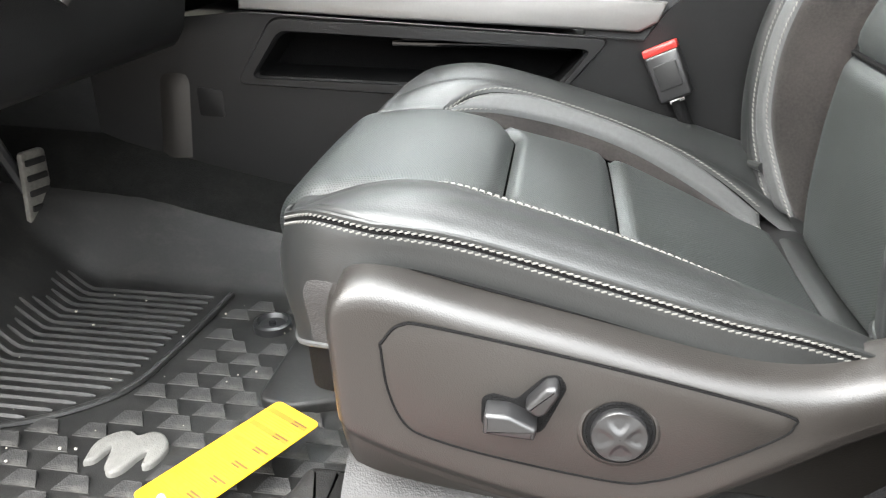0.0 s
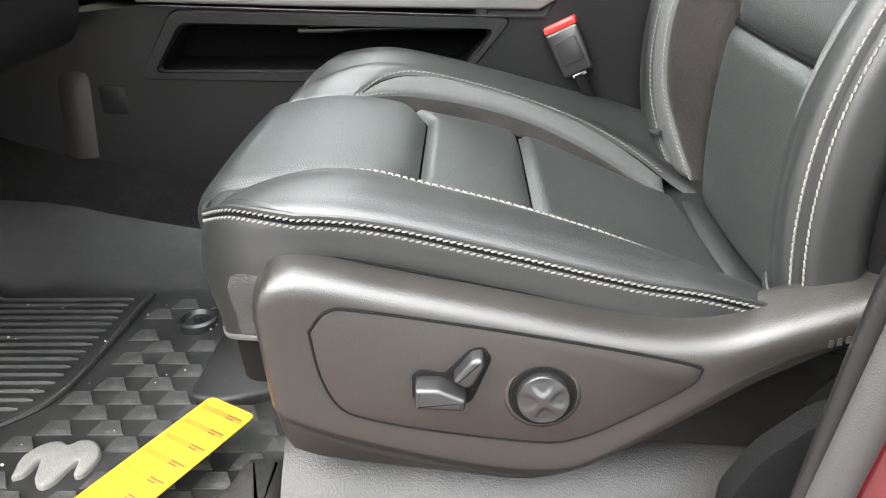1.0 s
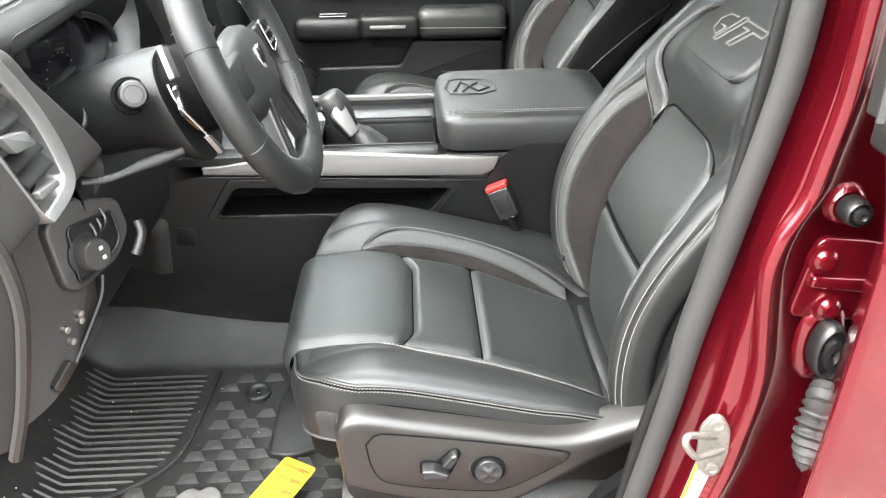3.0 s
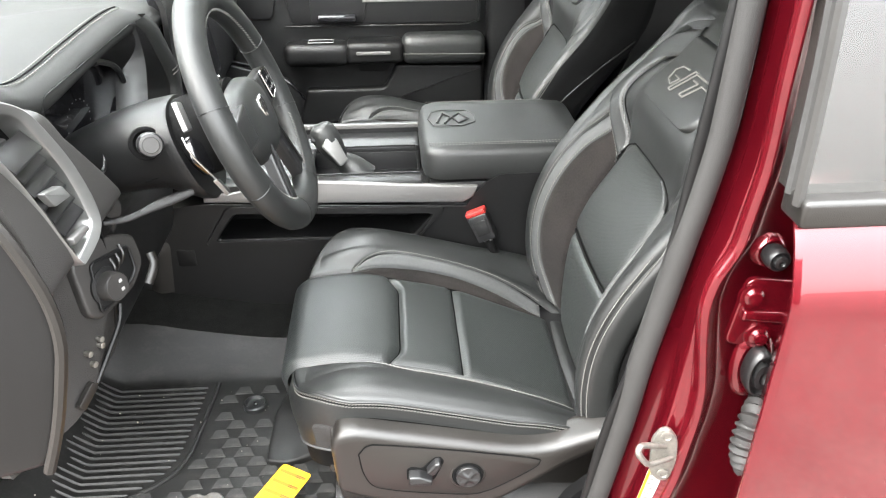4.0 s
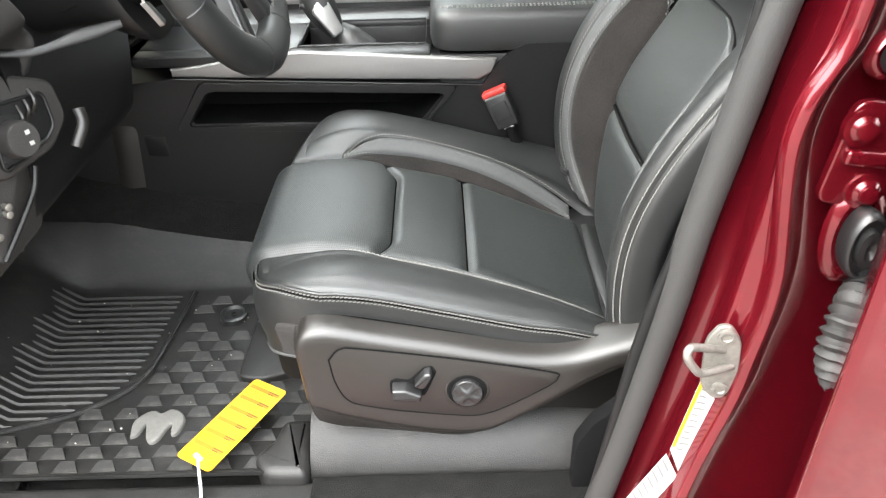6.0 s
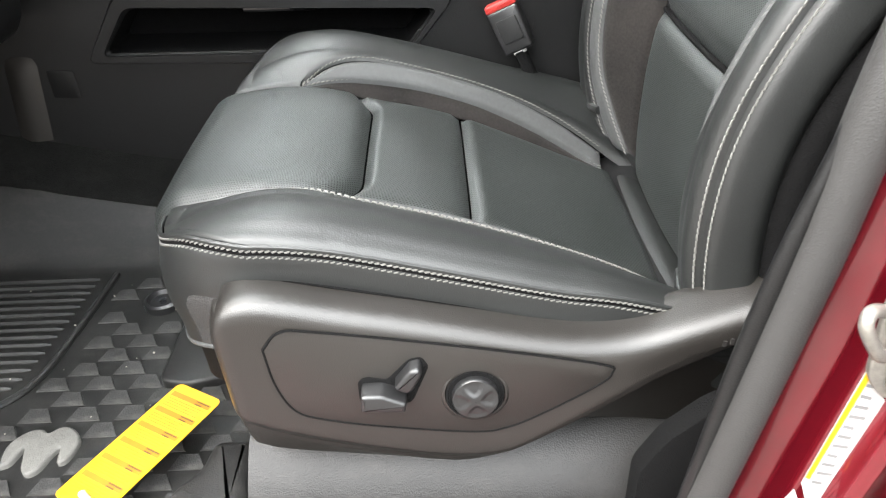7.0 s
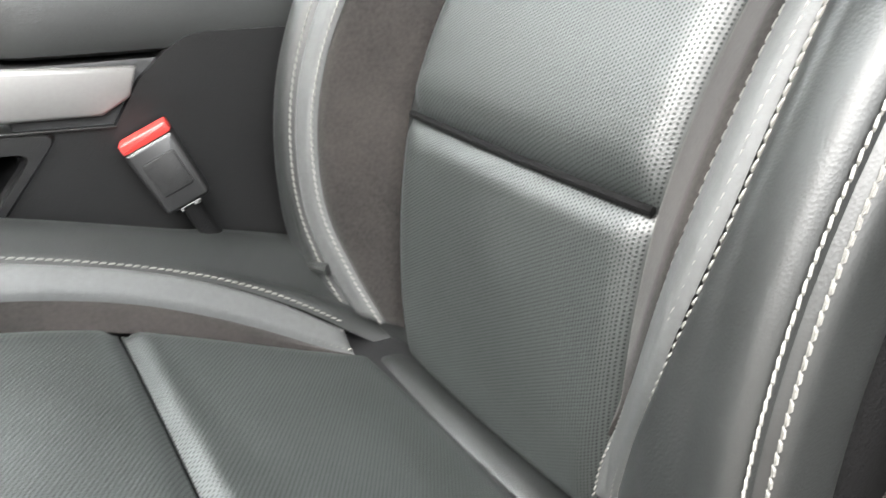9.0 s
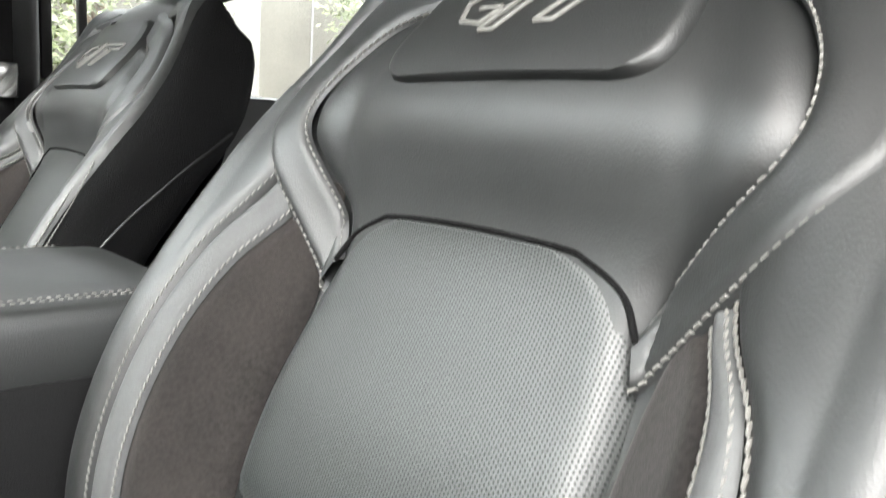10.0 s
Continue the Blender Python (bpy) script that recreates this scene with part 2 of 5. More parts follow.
def slab(outline, m, depth, bevel=0.004, seg=2):
    """A plate with the given 2D outline and depth, laid by the matrix m (local z is its depth), its top edges rounded."""
    bm = bmesh.new()
    face = bm.faces.new([bm.verts.new((x, y, 0)) for x, y in outline])
    top = bmesh.ops.extrude_face_region(bm, geom=[face])["geom"]
    bmesh.ops.translate(bm, verts=[v for v in top if isinstance(v, bmesh.types.BMVert)], vec=(0, 0, depth))
    if bevel:
        edges = [e for e in bm.edges if all(abs(v.co.z - depth) < 1e-6 for v in e.verts)]
        bmesh.ops.bevel(bm, geom=edges, offset=bevel, segments=seg, profile=0.5, affect="EDGES")
    bmesh.ops.transform(bm, matrix=m, verts=bm.verts[:])
    return bm


def rounded(pts, r, n=5):
    """The outline pts with its corners rounded by r."""
    out, k = [], len(pts)
    for i in range(k):
        a, b, c = (Vector(pts[(i + d) % k]) for d in (-1, 0, 1))
        u, v = (a - b), (c - b)
        cut = min(r, u.length * 0.45, v.length * 0.45)
        p, q = b + u.normalized() * cut, b + v.normalized() * cut
        for s in range(n + 1):
            t = s / n
            out.append(tuple((1 - t) ** 2 * p + 2 * t * (1 - t) * b + t * t * q))
    return out


def lathe(profile, m, n=32):
    """A turned body: profile of (radius, height), about local z, laid by m."""
    rows = [[m @ Vector((r * math.cos(2 * math.pi * k / n), r * math.sin(2 * math.pi * k / n), h)) for k in range(n)] for r, h in profile]
    return cap(grid(rows, closed_v=True))


def along(o, x, z):
    """A matrix with origin o, local x along x and local z towards z."""
    x, z = Vector(x).normalized(), Vector(z)
    z = (z - x * z.dot(x)).normalized()
    y = z.cross(x)
    return Matrix((( x.x, y.x, z.x, o[0]), (x.y, y.y, z.y, o[1]), (x.z, y.z, z.z, o[2]), (0, 0, 0, 1)))


def normal(S, u, v, e=0.002):
    a = Vector(S(u + e, v)) - Vector(S(u - e, v))
    b = Vector(S(u, v + e)) - Vector(S(u, v - e))
    return a.cross(b).normalized()


def panel(S, side_a, side_b, nu, nv, puff=0.006, soft=0.016, off=0.0, sink=0.004, ends=(1, 1), sides=(1, 1), sign=1, extra=None):
    """An upholstery panel on the surface S between two curves of its parameters, swollen in its middle and drawn in along its seams."""
    A, B = spline(side_a, nu), spline(side_b, nu)
    base = [[S(*(a + (b - a) * (j / (nv - 1)))) for j in range(nv)] for a, b in zip(A, B)]
    pts, uvs = [], []
    lu = sum((Vector(base[i + 1][nv // 2]) - Vector(base[i][nv // 2])).length for i in range(nu - 1))
    for i, (a, b) in enumerate(zip(A, B)):
        lv = (Vector(base[i][-1]) - Vector(base[i][0])).length
        row, ruv = [], []
        for j in range(nv):
            s, t = i / (nu - 1), j / (nv - 1)
            gaps = [9]
            if ends[0]: gaps.append(s * lu)
            if ends[1]: gaps.append((1 - s) * lu)
            if sides[0]: gaps.append(t * lv)
            if sides[1]: gaps.append((1 - t) * lv)
            k = 1 - (1 - min(min(gaps) / soft, 1)) ** 2
            u, v = a + (b - a) * t
            h = float(off - sink + (puff + sink) * k + (extra(u, v) if extra else 0))
            row.append(Vector(base[i][j]) + sign * h * normal(S, u, v))
            ruv.append((u, v))
        pts.append(row)
        uvs.append(ruv)
    return grid(pts, uv=uvs)


def stitches(S, path, pitch=0.0064, length=0.0069, r=0.00072, off=0.002, sign=1, slant=0.0):
    """A row of thread stitches on the surface S along a curve of its parameters."""
    n = 240
    pr = spline(path, n)
    pos = [Vector(S(*p)) for p in pr]
    dist = [0.0]
    for a, b in zip(pos, pos[1:]):
        dist.append(dist[-1] + (b - a).length)
    verts, faces = [], []
    for k in range(int(dist[-1] / pitch)):
        c = (k + 0.5) * pitch
        i = min(max(int(np.searchsorted(dist, c)), 1), n - 1)
        w = (c - dist[i - 1]) / max(dist[i] - dist[i - 1], 1e-9)
        p = pos[i - 1].lerp(pos[i], w)
        nn = sign * normal(S, *(pr[i - 1] + (pr[i] - pr[i - 1]) * w))
        d = (pos[i] - pos[i - 1]).normalized()
        side = nn.cross(d).normalized()
        d = (d + slant * side).normalized()
        side = nn.cross(d).normalized()
        o = len(verts)
        for s, q in ((-1, 0.35), (-0.55, 1), (0.55, 1), (1, 0.35)):
            for a in range(4):
                ang = math.pi / 4 + a * math.pi / 2
                verts.append(p + nn * (off * (1 if abs(s) < 0.9 else 0.3)) + d * s * length / 2 + q * r * 1.3 * (math.cos(ang) * side + math.sin(ang) * nn))
        for a in range(3):
            for b in range(4):
                faces.append((o + 4 * a + b, o + 4 * a + (b + 1) % 4, o + 4 * a + 4 + (b + 1) % 4, o + 4 * a + 4 + b))
        faces += [(o, o + 1, o + 2, o + 3), (o + 12, o + 13, o + 14, o + 15)]
    bm = bmesh.new()
    vs = [bm.verts.new(v) for v in verts]
    for f in faces:
        bm.faces.new([vs[i] for i in f])
    return bm


def sew(parent, S, path, **k):
    return tagged(part("stitching", stitches(S, path, **k), THREAD, parent, "row of pale thread stitches"), kind="stuff")


def lerp(a, b, t):
    return a + (b - a) * t


def step(t):
    t = min(max(t, 0.0), 1.0)
    return t * t * (3 - 2 * t)


def cap_end(bm):
    """Closes the end of an open tube that was made last."""
    bm.verts.ensure_lookup_table()
    bm.verts.index_update()
    n = len(bm.verts)
    bm.faces.new([v for v in bm.verts if v.index >= n - n // 3])
    return bm


def holed_plate(outer, hole, m, thick, pocket, bevel=0.003):
    """A plate with a pocket: an outline with an opening, a rim of the given thickness and a pocket floor behind it."""
    bm = bmesh.new()
    def ring(pts, z):
        return [bm.verts.new((x, y, z)) for x, y in pts]
    a, h = ring(outer, 0), ring(hole, 0)
    edges = [bm.edges.new((r[i], r[(i + 1) % len(r)])) for r in (a, h) for i in range(len(r))]
    bmesh.ops.triangle_fill(bm, use_beauty=True, edges=edges)
    cx, cy = sum(p[0] for p in hole) / len(hole), sum(p[1] for p in hole) / len(hole)
    h1 = ring([(lerp(x, cx, 0.015), lerp(y, cy, 0.06)) for x, y in hole], -0.004)
    a2 = ring(outer, -thick)
    for r, s in ((h, h1), (a, a2)):
        for i in range(len(r)):
            k = (i + 1) % len(r)
            bm.faces.new((r[i], r[k], s[k], s[i]))
    bmesh.ops.transform(bm, matrix=m, verts=bm.verts[:])
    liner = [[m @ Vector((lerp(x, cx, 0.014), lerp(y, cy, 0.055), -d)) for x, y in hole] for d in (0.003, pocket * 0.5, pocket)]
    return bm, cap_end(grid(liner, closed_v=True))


SIDE = Matrix(((1, 0, 0, 0), (0, 0, -1, 0), (0, 1, 0, 0), (0, 0, 0, 1)))  # 2D (x, z) with depth towards -y


def side_at(y):
    return Matrix.Translation((0, y, 0)) @ SIDE


# ---- surroundings ----
ground = tagged(part("ground", box(-80, 80, -80, 80, -0.85, -0.62, 0), ASPHALT), "grey weathered asphalt of the parking lot", "ground", kind="structure")
wall_bm = box(-14, 30, 13.0, 13.6, -0.62, 6.5, 0.02)
building = thing("building", "long beige concrete building wall beyond the truck", "building")
part("wall", wall_bm, CONCRETE, building)
for k in range(14):
    part("wall_joint", box(-13 + 3 * k, -12.96 + 3 * k, 12.985, 13.02, -0.6, 6.4, 0), GREYPRINT, building)
part("roof_edge", box(-14.2, 30.2, 12.9, 13.7, 6.5, 6.8, 0.02), GREYPRINT, building)

# unseen dark wall, added behind the camera to block light from the horizon
closing = thing("wall_sky_block", "unseen dark wall added to hold back low sky light", "wall", kind="structure")
part("wall", box(-26, 3, -9.6, -9.0, -0.62, 3.1, 0.02), BARKWALL, closing)
part("coping", box(-26.1, 3.1, -9.7, -8.9, 3.1, 3.25, 0.02), GREYPRINT, closing)


def shrub_tree(x, y, h, seed):
    rnd = random.Random(seed)
    t = thing("tree", "leafy green tree beside the parking lot", "tree", "trees by the building")
    base = -0.62
    part("trunk", tube(spline([(x, y, base), (x + 0.1, y, base + h * 0.3), (x - 0.05, y + 0.1, base + h * 0.6), (x + 0.1, y, base + h * 0.85)], 12), lambda s: 0.13 * (1 - 0.8 * s), 8), BARK, t)
    for k in range(6):
        a = k * 1.1 + rnd.random()
        z = base + h * (0.4 + 0.07 * k)
        part("branch", tube(spline([(x, y, z), (x + 0.5 * math.cos(a), y + 0.5 * math.sin(a), z + 0.4), (x + 1.0 * math.cos(a), y + 1.0 * math.sin(a), z + 0.6)], 6), lambda s: 0.045 * (1 - 0.8 * s), 6), BARK, t)
    verts, faces = [], []
    clumps = [Vector((x + rnd.gauss(0, 0.75), y + rnd.gauss(0, 0.75), base + h * rnd.uniform(0.42, 1.0))) for _ in range(36)]
    for k in range(3600):
        c = clumps[k % 36] + Vector((rnd.gauss(0, 0.24), rnd.gauss(0, 0.24), rnd.gauss(0, 0.2)))
        d = Vector((rnd.gauss(0, 1), rnd.gauss(0, 1), rnd.gauss(0, 0.6))).normalized()
        s = d.orthogonal().normalized() * 0.032
        o = len(verts)
        verts += [c - d * 0.06, c + s, c + d * 0.06, c - s]
        faces.append((o, o + 1, o + 2, o + 3))
    data = bpy.data.meshes.new("crown")
    data.from_pydata(verts, [], faces)
    data.materials.append(LEAF)
    crown = new("crown", data)
    crown.parent = t
    tagged(crown, kind="stuff")


for k, (x, y, h) in enumerate(((1.2, 9.5, 3.4), (3.4, 10.5, 4.2), (-3.5, 10.5, 4.4), (8.5, 11, 4.0))):
    shrub_tree(x, y, h, k)

# ---- cab shell ----
tagged(part("floor", box(-1.25, 1.75, 0.40, 2.02, -0.10, -0.03, 0.01), CARPET), "black carpeted cab floor", "floor", kind="structure")
roof_rows = [[(x, y, 1.27 - 0.05 * ((y - 1.2) / 0.75) ** 2 - 0.02 * ((x - 0.6) / 1.1) ** 2) for y in np.linspace(0.46, 1.94, 13)] for x in np.linspace(-0.12, 1.75, 13)]
bm = shell(roof_rows, (0, 0, 0.05))
skin = shell([[(x, 1.2 + (y - 1.2) * 1.03, z + .058) for x, y, z in row] for row in roof_rows], (0, 0, 0.02))
tagged(part("roof", skin, RED), "glossy red painted truck roof", "roof", kind="structure")
tagged(part("ceiling", bm, CLOTH), "light grey cloth headliner under the truck's roof", "ceiling", kind="structure")
tagged(part("wall_rear", box(1.72, 1.80, 0.40, 2.0, -0.05, 0.72, 0.01), GRAIN), "black trimmed rear cab wall", "wall", kind="structure")
tagged(part("window_rear", box(1.75, 1.757, 0.5, 1.9, 0.72, 1.3, 0), TINT), "tinted rear cab window", "window", kind="structure").visible_shadow = False
tagged(part("wall_front", box(-1.32, -1.22, 0.36, 2.02, -0.10, 0.72, 0.01), CARPET), "black carpeted firewall at the cab's front", "wall", kind="structure")
bm = shell([[(x, y, z) for y in np.linspace(0.44, 1.96, 6)] for x, z in ((-1.30, 0.78), (-0.72, 1.03), (-0.12, 1.25))], (0, 0, 0.006))
ws = tagged(part("window_front", bm, GLASS), "clear sloping windscreen", "window", kind="structure")
ws.visible_shadow = False
for y, n in ((0.43, "left"), (1.97, "right")):
    tagged(part("pillar_" + n, tube([(-1.32, y, 0.74), (-0.72, y, 1.02), (-0.10, y, 1.24)], 0.035, 8), CLOTH), "light grey cloth windscreen pillar", "pillar", kind="structure")
tagged(part("roof_rail_left", tube([(-0.12, 0.44, 1.24), (0.6, 0.43, 1.255), (1.76, 0.45, 1.22)], 0.035, 8), RED), "red painted roof rail over the open doorway", "roof rail", kind="structure")
tagged(part("roof_rail_right", tube([(-0.12, 1.96, 1.24), (0.6, 1.97, 1.255), (1.76, 1.95, 1.22)], 0.035, 8), GRAIN), "black roof rail over the far doors", "roof rail", kind="structure")


# ---- upholstery surfaces ----
INSERT_Z = table([(-.25, .272), (-.21, .283), (-.16, .290), (-.12, .289), (-.08, .282), (-.041, .270), (.02, .256), (.077, .238), (.15, .206), (.22, .174), (.28, .150), (.36, .132)])
CREST_Z = table([(-.25, .262), (-.2, .292), (-.15, .312), (-.1, .318), (-.04, .308), (.06, .280), (.15, .246), (.24, .201), (.30, .166), (.37, .14)])
EDGE_Z = table([(-.25, .288), (-.2, .312), (-.15, .320), (-.1, .318), (-.05, .309), (.04, .286), (.135, .261), (.19, .251), (.26, .231), (.37, .198)])


def cushion_top(x, d):
    zi, zc = INSERT_Z(x), CREST_Z(x)
    if d < 0.147:
        return zi + 0.004 * (1 - (d / 0.147) ** 2)
    if d < 0.193:
        return lerp(zi, zc, step((d - 0.147) / 0.046))
    if d < 0.199:
        return zc
    t = min((d - 0.199) / 0.081, 1)
    return lerp(zc, EDGE_Z(x), t) + 0.011 * math.sin(math.pi * t) * min(1, (1 - t) / 0.3) * step((x + .22) / .14)


def nose(w):
    """Where the cushion's front lies, w from its middle line."""
    return -0.247 + (0.14 * (1 - math.sqrt(max(1 - ((min(w, 0.28) - 0.12) / 0.16) ** 2, 0))) if w > 0.12 else 0)


def rim_row(w):
    """The length along the skin of the front edge of the cushion's top."""
    r = lerp(0.04, 0.014, step((w - 0.15) / 0.1))
    return nose(w) + r * (1 - 0.6)


def cushion(a, q):
    """The cushion's skin: a runs from under the nose back, q across; past 0.28 it runs down the side."""
    d, w = abs(q), min(abs(q), 0.28)
    front = nose(w)
    r = lerp(0.04, 0.014, step((w - 0.15) / 0.1))
    x0 = front + r
    s = max(d - 0.28, 0)
    lat = math.copysign(w + (0.008 * math.sin(math.pi * min(s / 0.09, 1)) - 0.25 * max(0, s - 0.07)), q)
    if a >= x0 or s > 0:
        return (max(a, front), lat, cushion_top(max(a, x0), w) - s - 0.25 * max(x0 - a, 0))
    g, z0 = x0 - a, cushion_top(x0, w) - r
    if g < r * math.pi / 2:
        return (x0 - r * math.sin(g / r), lat, z0 + r * math.cos(g / r) - s)
    g -= r * math.pi / 2
    return (x0 - r + 0.2 * g, lat, z0 - g - s)


def front_strip(t, q):
    """The skin between the cushion's front lip (t = 0) and the end of its front bolster panel (t = 1)."""
    w = min(abs(q), 0.279)
    return cushion(lerp(rim_row(w), lerp(-.137, -.05, max(w - .152, 0) / .127), t), q)


def lip(u):
    """The cushion's upper edge in plan: along the side for u > 0, round the front corner for u < 0."""
    if u >= 0:
        x = rim_row(.2785) + .0005 + u
        return (x, .2785, cushion_top(max(x, nose(.2785) + .014), .2785) - .00245 * (1 - step(u / .08)))
    th = -u / .236 * math.pi / 2
    w = .12 + .1585 * math.cos(th)
    return cushion(rim_row(w), w)


def wall(side):
    """The upright leather under that edge, on one side of the seat; v runs down."""
    def W(u, v):
        s = v * side
        p, a, b = Vector(lip(u)), Vector(lip(u - .004)), Vector(lip(u + .004))
        t = Vector((b.x - a.x, b.y - a.y, 0)).normalized()
        w = p.y
        r = lerp(0.04, 0.014, step((w - 0.15) / 0.1))
        out = .0015 - .07 * max(s, 0) + .004 * math.sin(math.pi * min(max(s - .02, 0) / .08, 1)) - .22 * max(0, s - .075) * step((u + .10) / .10) - .55 * max(0, s - .030) * step((u + .03) / .06)
        out += .25 * r * step(s / (1.2 * r)) * step((-u - .01) / .06)
        return (p.x - t.y * out, side * (p.y + t.x * out), p.z - s)
    return W


BACK = spline([(.320, .12), (.312, .19), (.311, .25), (.314, .32), (.324, .385), (.348, .45), (.382, .51), (.410, .56), (.433, .61), (.464, .68), (.492, .74), (.516, .79), (.546, .815), (.59, .81)], 131)
BACK_LEN = [0.0]
for p, q in zip(BACK, BACK[1:]):
    BACK_LEN.append(BACK_LEN[-1] + float(np.linalg.norm(q - p)))
BOLSTER = table([(.12, .028), (.2, .044), (.27, .057), (.36, .064), (.5, .062), (.58, .050), (.64, .032), (.70, .016), (.78, .008), (.82, .004)])


def back_b(z):
    """The length along the backrest at the height z."""
    zs = [p[1] for p in BACK[:121]]
    return float(np.interp(z, zs, BACK_LEN[:121]))


def back_mid(b):
    x, z = np.interp(b, BACK_LEN, [p[0] for p in BACK]), np.interp(b, BACK_LEN, [p[1] for p in BACK])
    x1, z1 = np.interp(b + .01, BACK_LEN, [p[0] for p in BACK]), np.interp(b + .01, BACK_LEN, [p[1] for p in BACK])
    x0, z0 = np.interp(b - .01, BACK_LEN, [p[0] for p in BACK]), np.interp(b - .01, BACK_LEN, [p[1] for p in BACK])
    l = math.hypot(x1 - x0, z1 - z0) or 1
    return x, z, -(z1 - z0) / l, (x1 - x0) / l


def backrest(b, q):
    """The backrest's skin: b runs up, q across; past 0.268 it runs back along the side."""
    x, z, nx, nz = back_mid(b)
    d, w = abs(q), min(abs(q), 0.268)
    s = max(d - 0.268, 0)
    f = BOLSTER(z)
    if w < 0.138:
        h = 0.006 * (1 - (w / 0.138) ** 2)
    elif w < 0.205:
        t = (w - 0.138) / 0.067
        h = 0.88 * f * (0.8 * t + 0.2 * step(t))
    elif w < 0.236:
        h = f * lerp(0.88, 1, math.sin((w - 0.205) / 0.031 * math.pi / 2))
    else:
        h = f + 0.004 * math.sin(math.pi * (w - 0.236) / 0.032)
    narrow = 1 - 0.22 * step((z - 0.60) / 0.22)
    h += 0.032 * math.exp(-((z - 0.645) / (0.05 if z < 0.645 else 0.075)) ** 2) * (1 - step((w - 0.12) / 0.13))
    lat = math.copysign((w + 0.010 * math.sin(math.pi * min(s / 0.12, 1))) * narrow, q)
    return (x + nx * (h - s), lat, z + nz * (h - s))


def front_seat(c, out, full):
    """A front seat about the line y = c; out is -1 where its door side lies towards smaller y."""
    seat = thing("front_seat", "black leather and suede front bucket seat with pale stitching", "car seat", "front seats")
    seat.location = (0, c, 0)
    N = 2 if full else 1

    def P(name, S, a, b, nu, nv, mat, label="", **k):
        return part(name, panel(S, a, b, nu * N // 2 + 2, nv * N // 2 + 2, **k), mat, seat, label)

    def hook(q):
        return 0.02 * step((abs(q) - 0.085) / 0.055) ** 1.5

    def S1(a, q):
        return cushion(a - hook(q) * min(max((a + 0.2) / 0.16, 0), 1), q)

    def S2(a, q):
        return cushion(a - hook(q) * min(max((0.075 - a) / 0.115, 0), 1), q)

    e = 0.142
    P("cushion_insert", S1, [(-.33, -e), (-.2, -e), (-.042, -e)], [(-.33, e), (-.2, e), (-.042, e)], 44, 30, PERF, "perforated leather front panel", puff=0.008, soft=0.02, sign=1)
    P("cushion_insert", S2, [(-.040, -e), (.0, -e), (.070, -e)], [(-.040, e), (.0, e), (.070, e)], 24, 30, PERF, "perforated leather middle panel", puff=0.007, soft=0.018)
    P("cushion_insert", cushion, [(.072, -e), (.15, -e), (.279, -e)], [(.072, e), (.15, e), (.279, e)], 32, 30, PERF, "perforated leather rear panel", puff=0.007, soft=0.018)
    P("cushion_roll", cushion, [(.281, -e), (.32, -e), (.36, -e)], [(.281, e), (.32, e), (.36, e)], 10, 24, LEATHER, puff=0.006, soft=0.012, ends=(1, 0))
    band_in = [(-.135, .147), (-.10, .157), (-.04, .165), (.04, .167), (.12, .166), (.20, .160), (.268, .148)]
    for s in (-1, 1):
        g = 1
        inner = [(a, s * d) for a, d in band_in]
        wide = [.005, .016, .022, .022, .022, .022, .022]
        outer = [(a, s * (d + wd)) for (a, d), wd in zip(band_in, wide)]
        P("suede_panel", cushion, [(a, s * (.1435 + .0004 * i)) for i, (a, d) in enumerate(band_in)], inner, 36, 8, SUEDE, "charcoal suede side panel", puff=0.002, soft=0.01, sink=0.002, sign=g)
        P("leather_band", cushion, inner, outer, 44, 8, BAND, "grey leather band", puff=0.004, soft=0.008, sink=0.002, sign=g)
        front_end = 0
        P("bolster_front", front_strip, [(0, s * .144), (.5, s * .145), (1, s * .146)], [(0, s * .279), (.5, s * .279), (1, s * .279)], 40, 36, LEATHER, puff=0.004, sink=0.002, soft=0.012, ends=(1, front_end), sign=g)
        P("bolster", cushion, [(a if i else -.137, s * (d + wide[i] + .001)) for i, (a, d) in enumerate(band_in)] + [(.33, s * .15)], [(a if i > 2 else (-.05, -.03, .0)[i], s * .279) for i, (a, d) in enumerate(band_in)] + [(.33, s * .272)], 60, 18, LEATHER, puff=0.004, sink=0.002, soft=0.012, ends=(front_end, 0), sign=g)
        W = wall(s)
        P("side_leather", W, [(-.211, 0), (-.11, 0), (0, 0), (.2, 0), (.42, 0)], [(-.211, s * .118), (-.11, s * .118), (0, s * .118), (.2, s * .11), (.42, s * .085)], 110, 16, LEATHER, puff=0.002, sink=0.0008, soft=0.010, ends=(0, 0), sides=(1, 0), sign=g)
        part("wall_foam", panel(W, [(-.211, 0), (0, 0), (.42, 0)], [(-.211, s * .17), (0, s * .17), (.42, s * .12)], 60, 12, puff=0, sink=0, off=-.006), FABRIC_SHADE, seat)
        if s == out:
            P("fabric_patch", W, [(-.098, s * .066), (-.080, s * .053), (-.01, s * .048)], [(-.104, s * .118), (-.07, s * .119), (-.01, s * .119)], 16, 12, MESH, "dark mesh fabric patch", puff=0.003, soft=0.006, sink=-0.0015, sign=g)
            part("patch_piping", tube([Vector(W(u, s * .120)) for u in np.linspace(-.17, -.01, 24)], .0036, 8), BAND, seat)
        if full or s != out:
            for off in (0.003, 0.0185, 0.027):
                sew(seat, cushion, [(a, s * (d + off * wd / .022)) for (a, d), wd in zip(band_in, wide)], off=0.0012, sign=g, slant=0.25 * s)
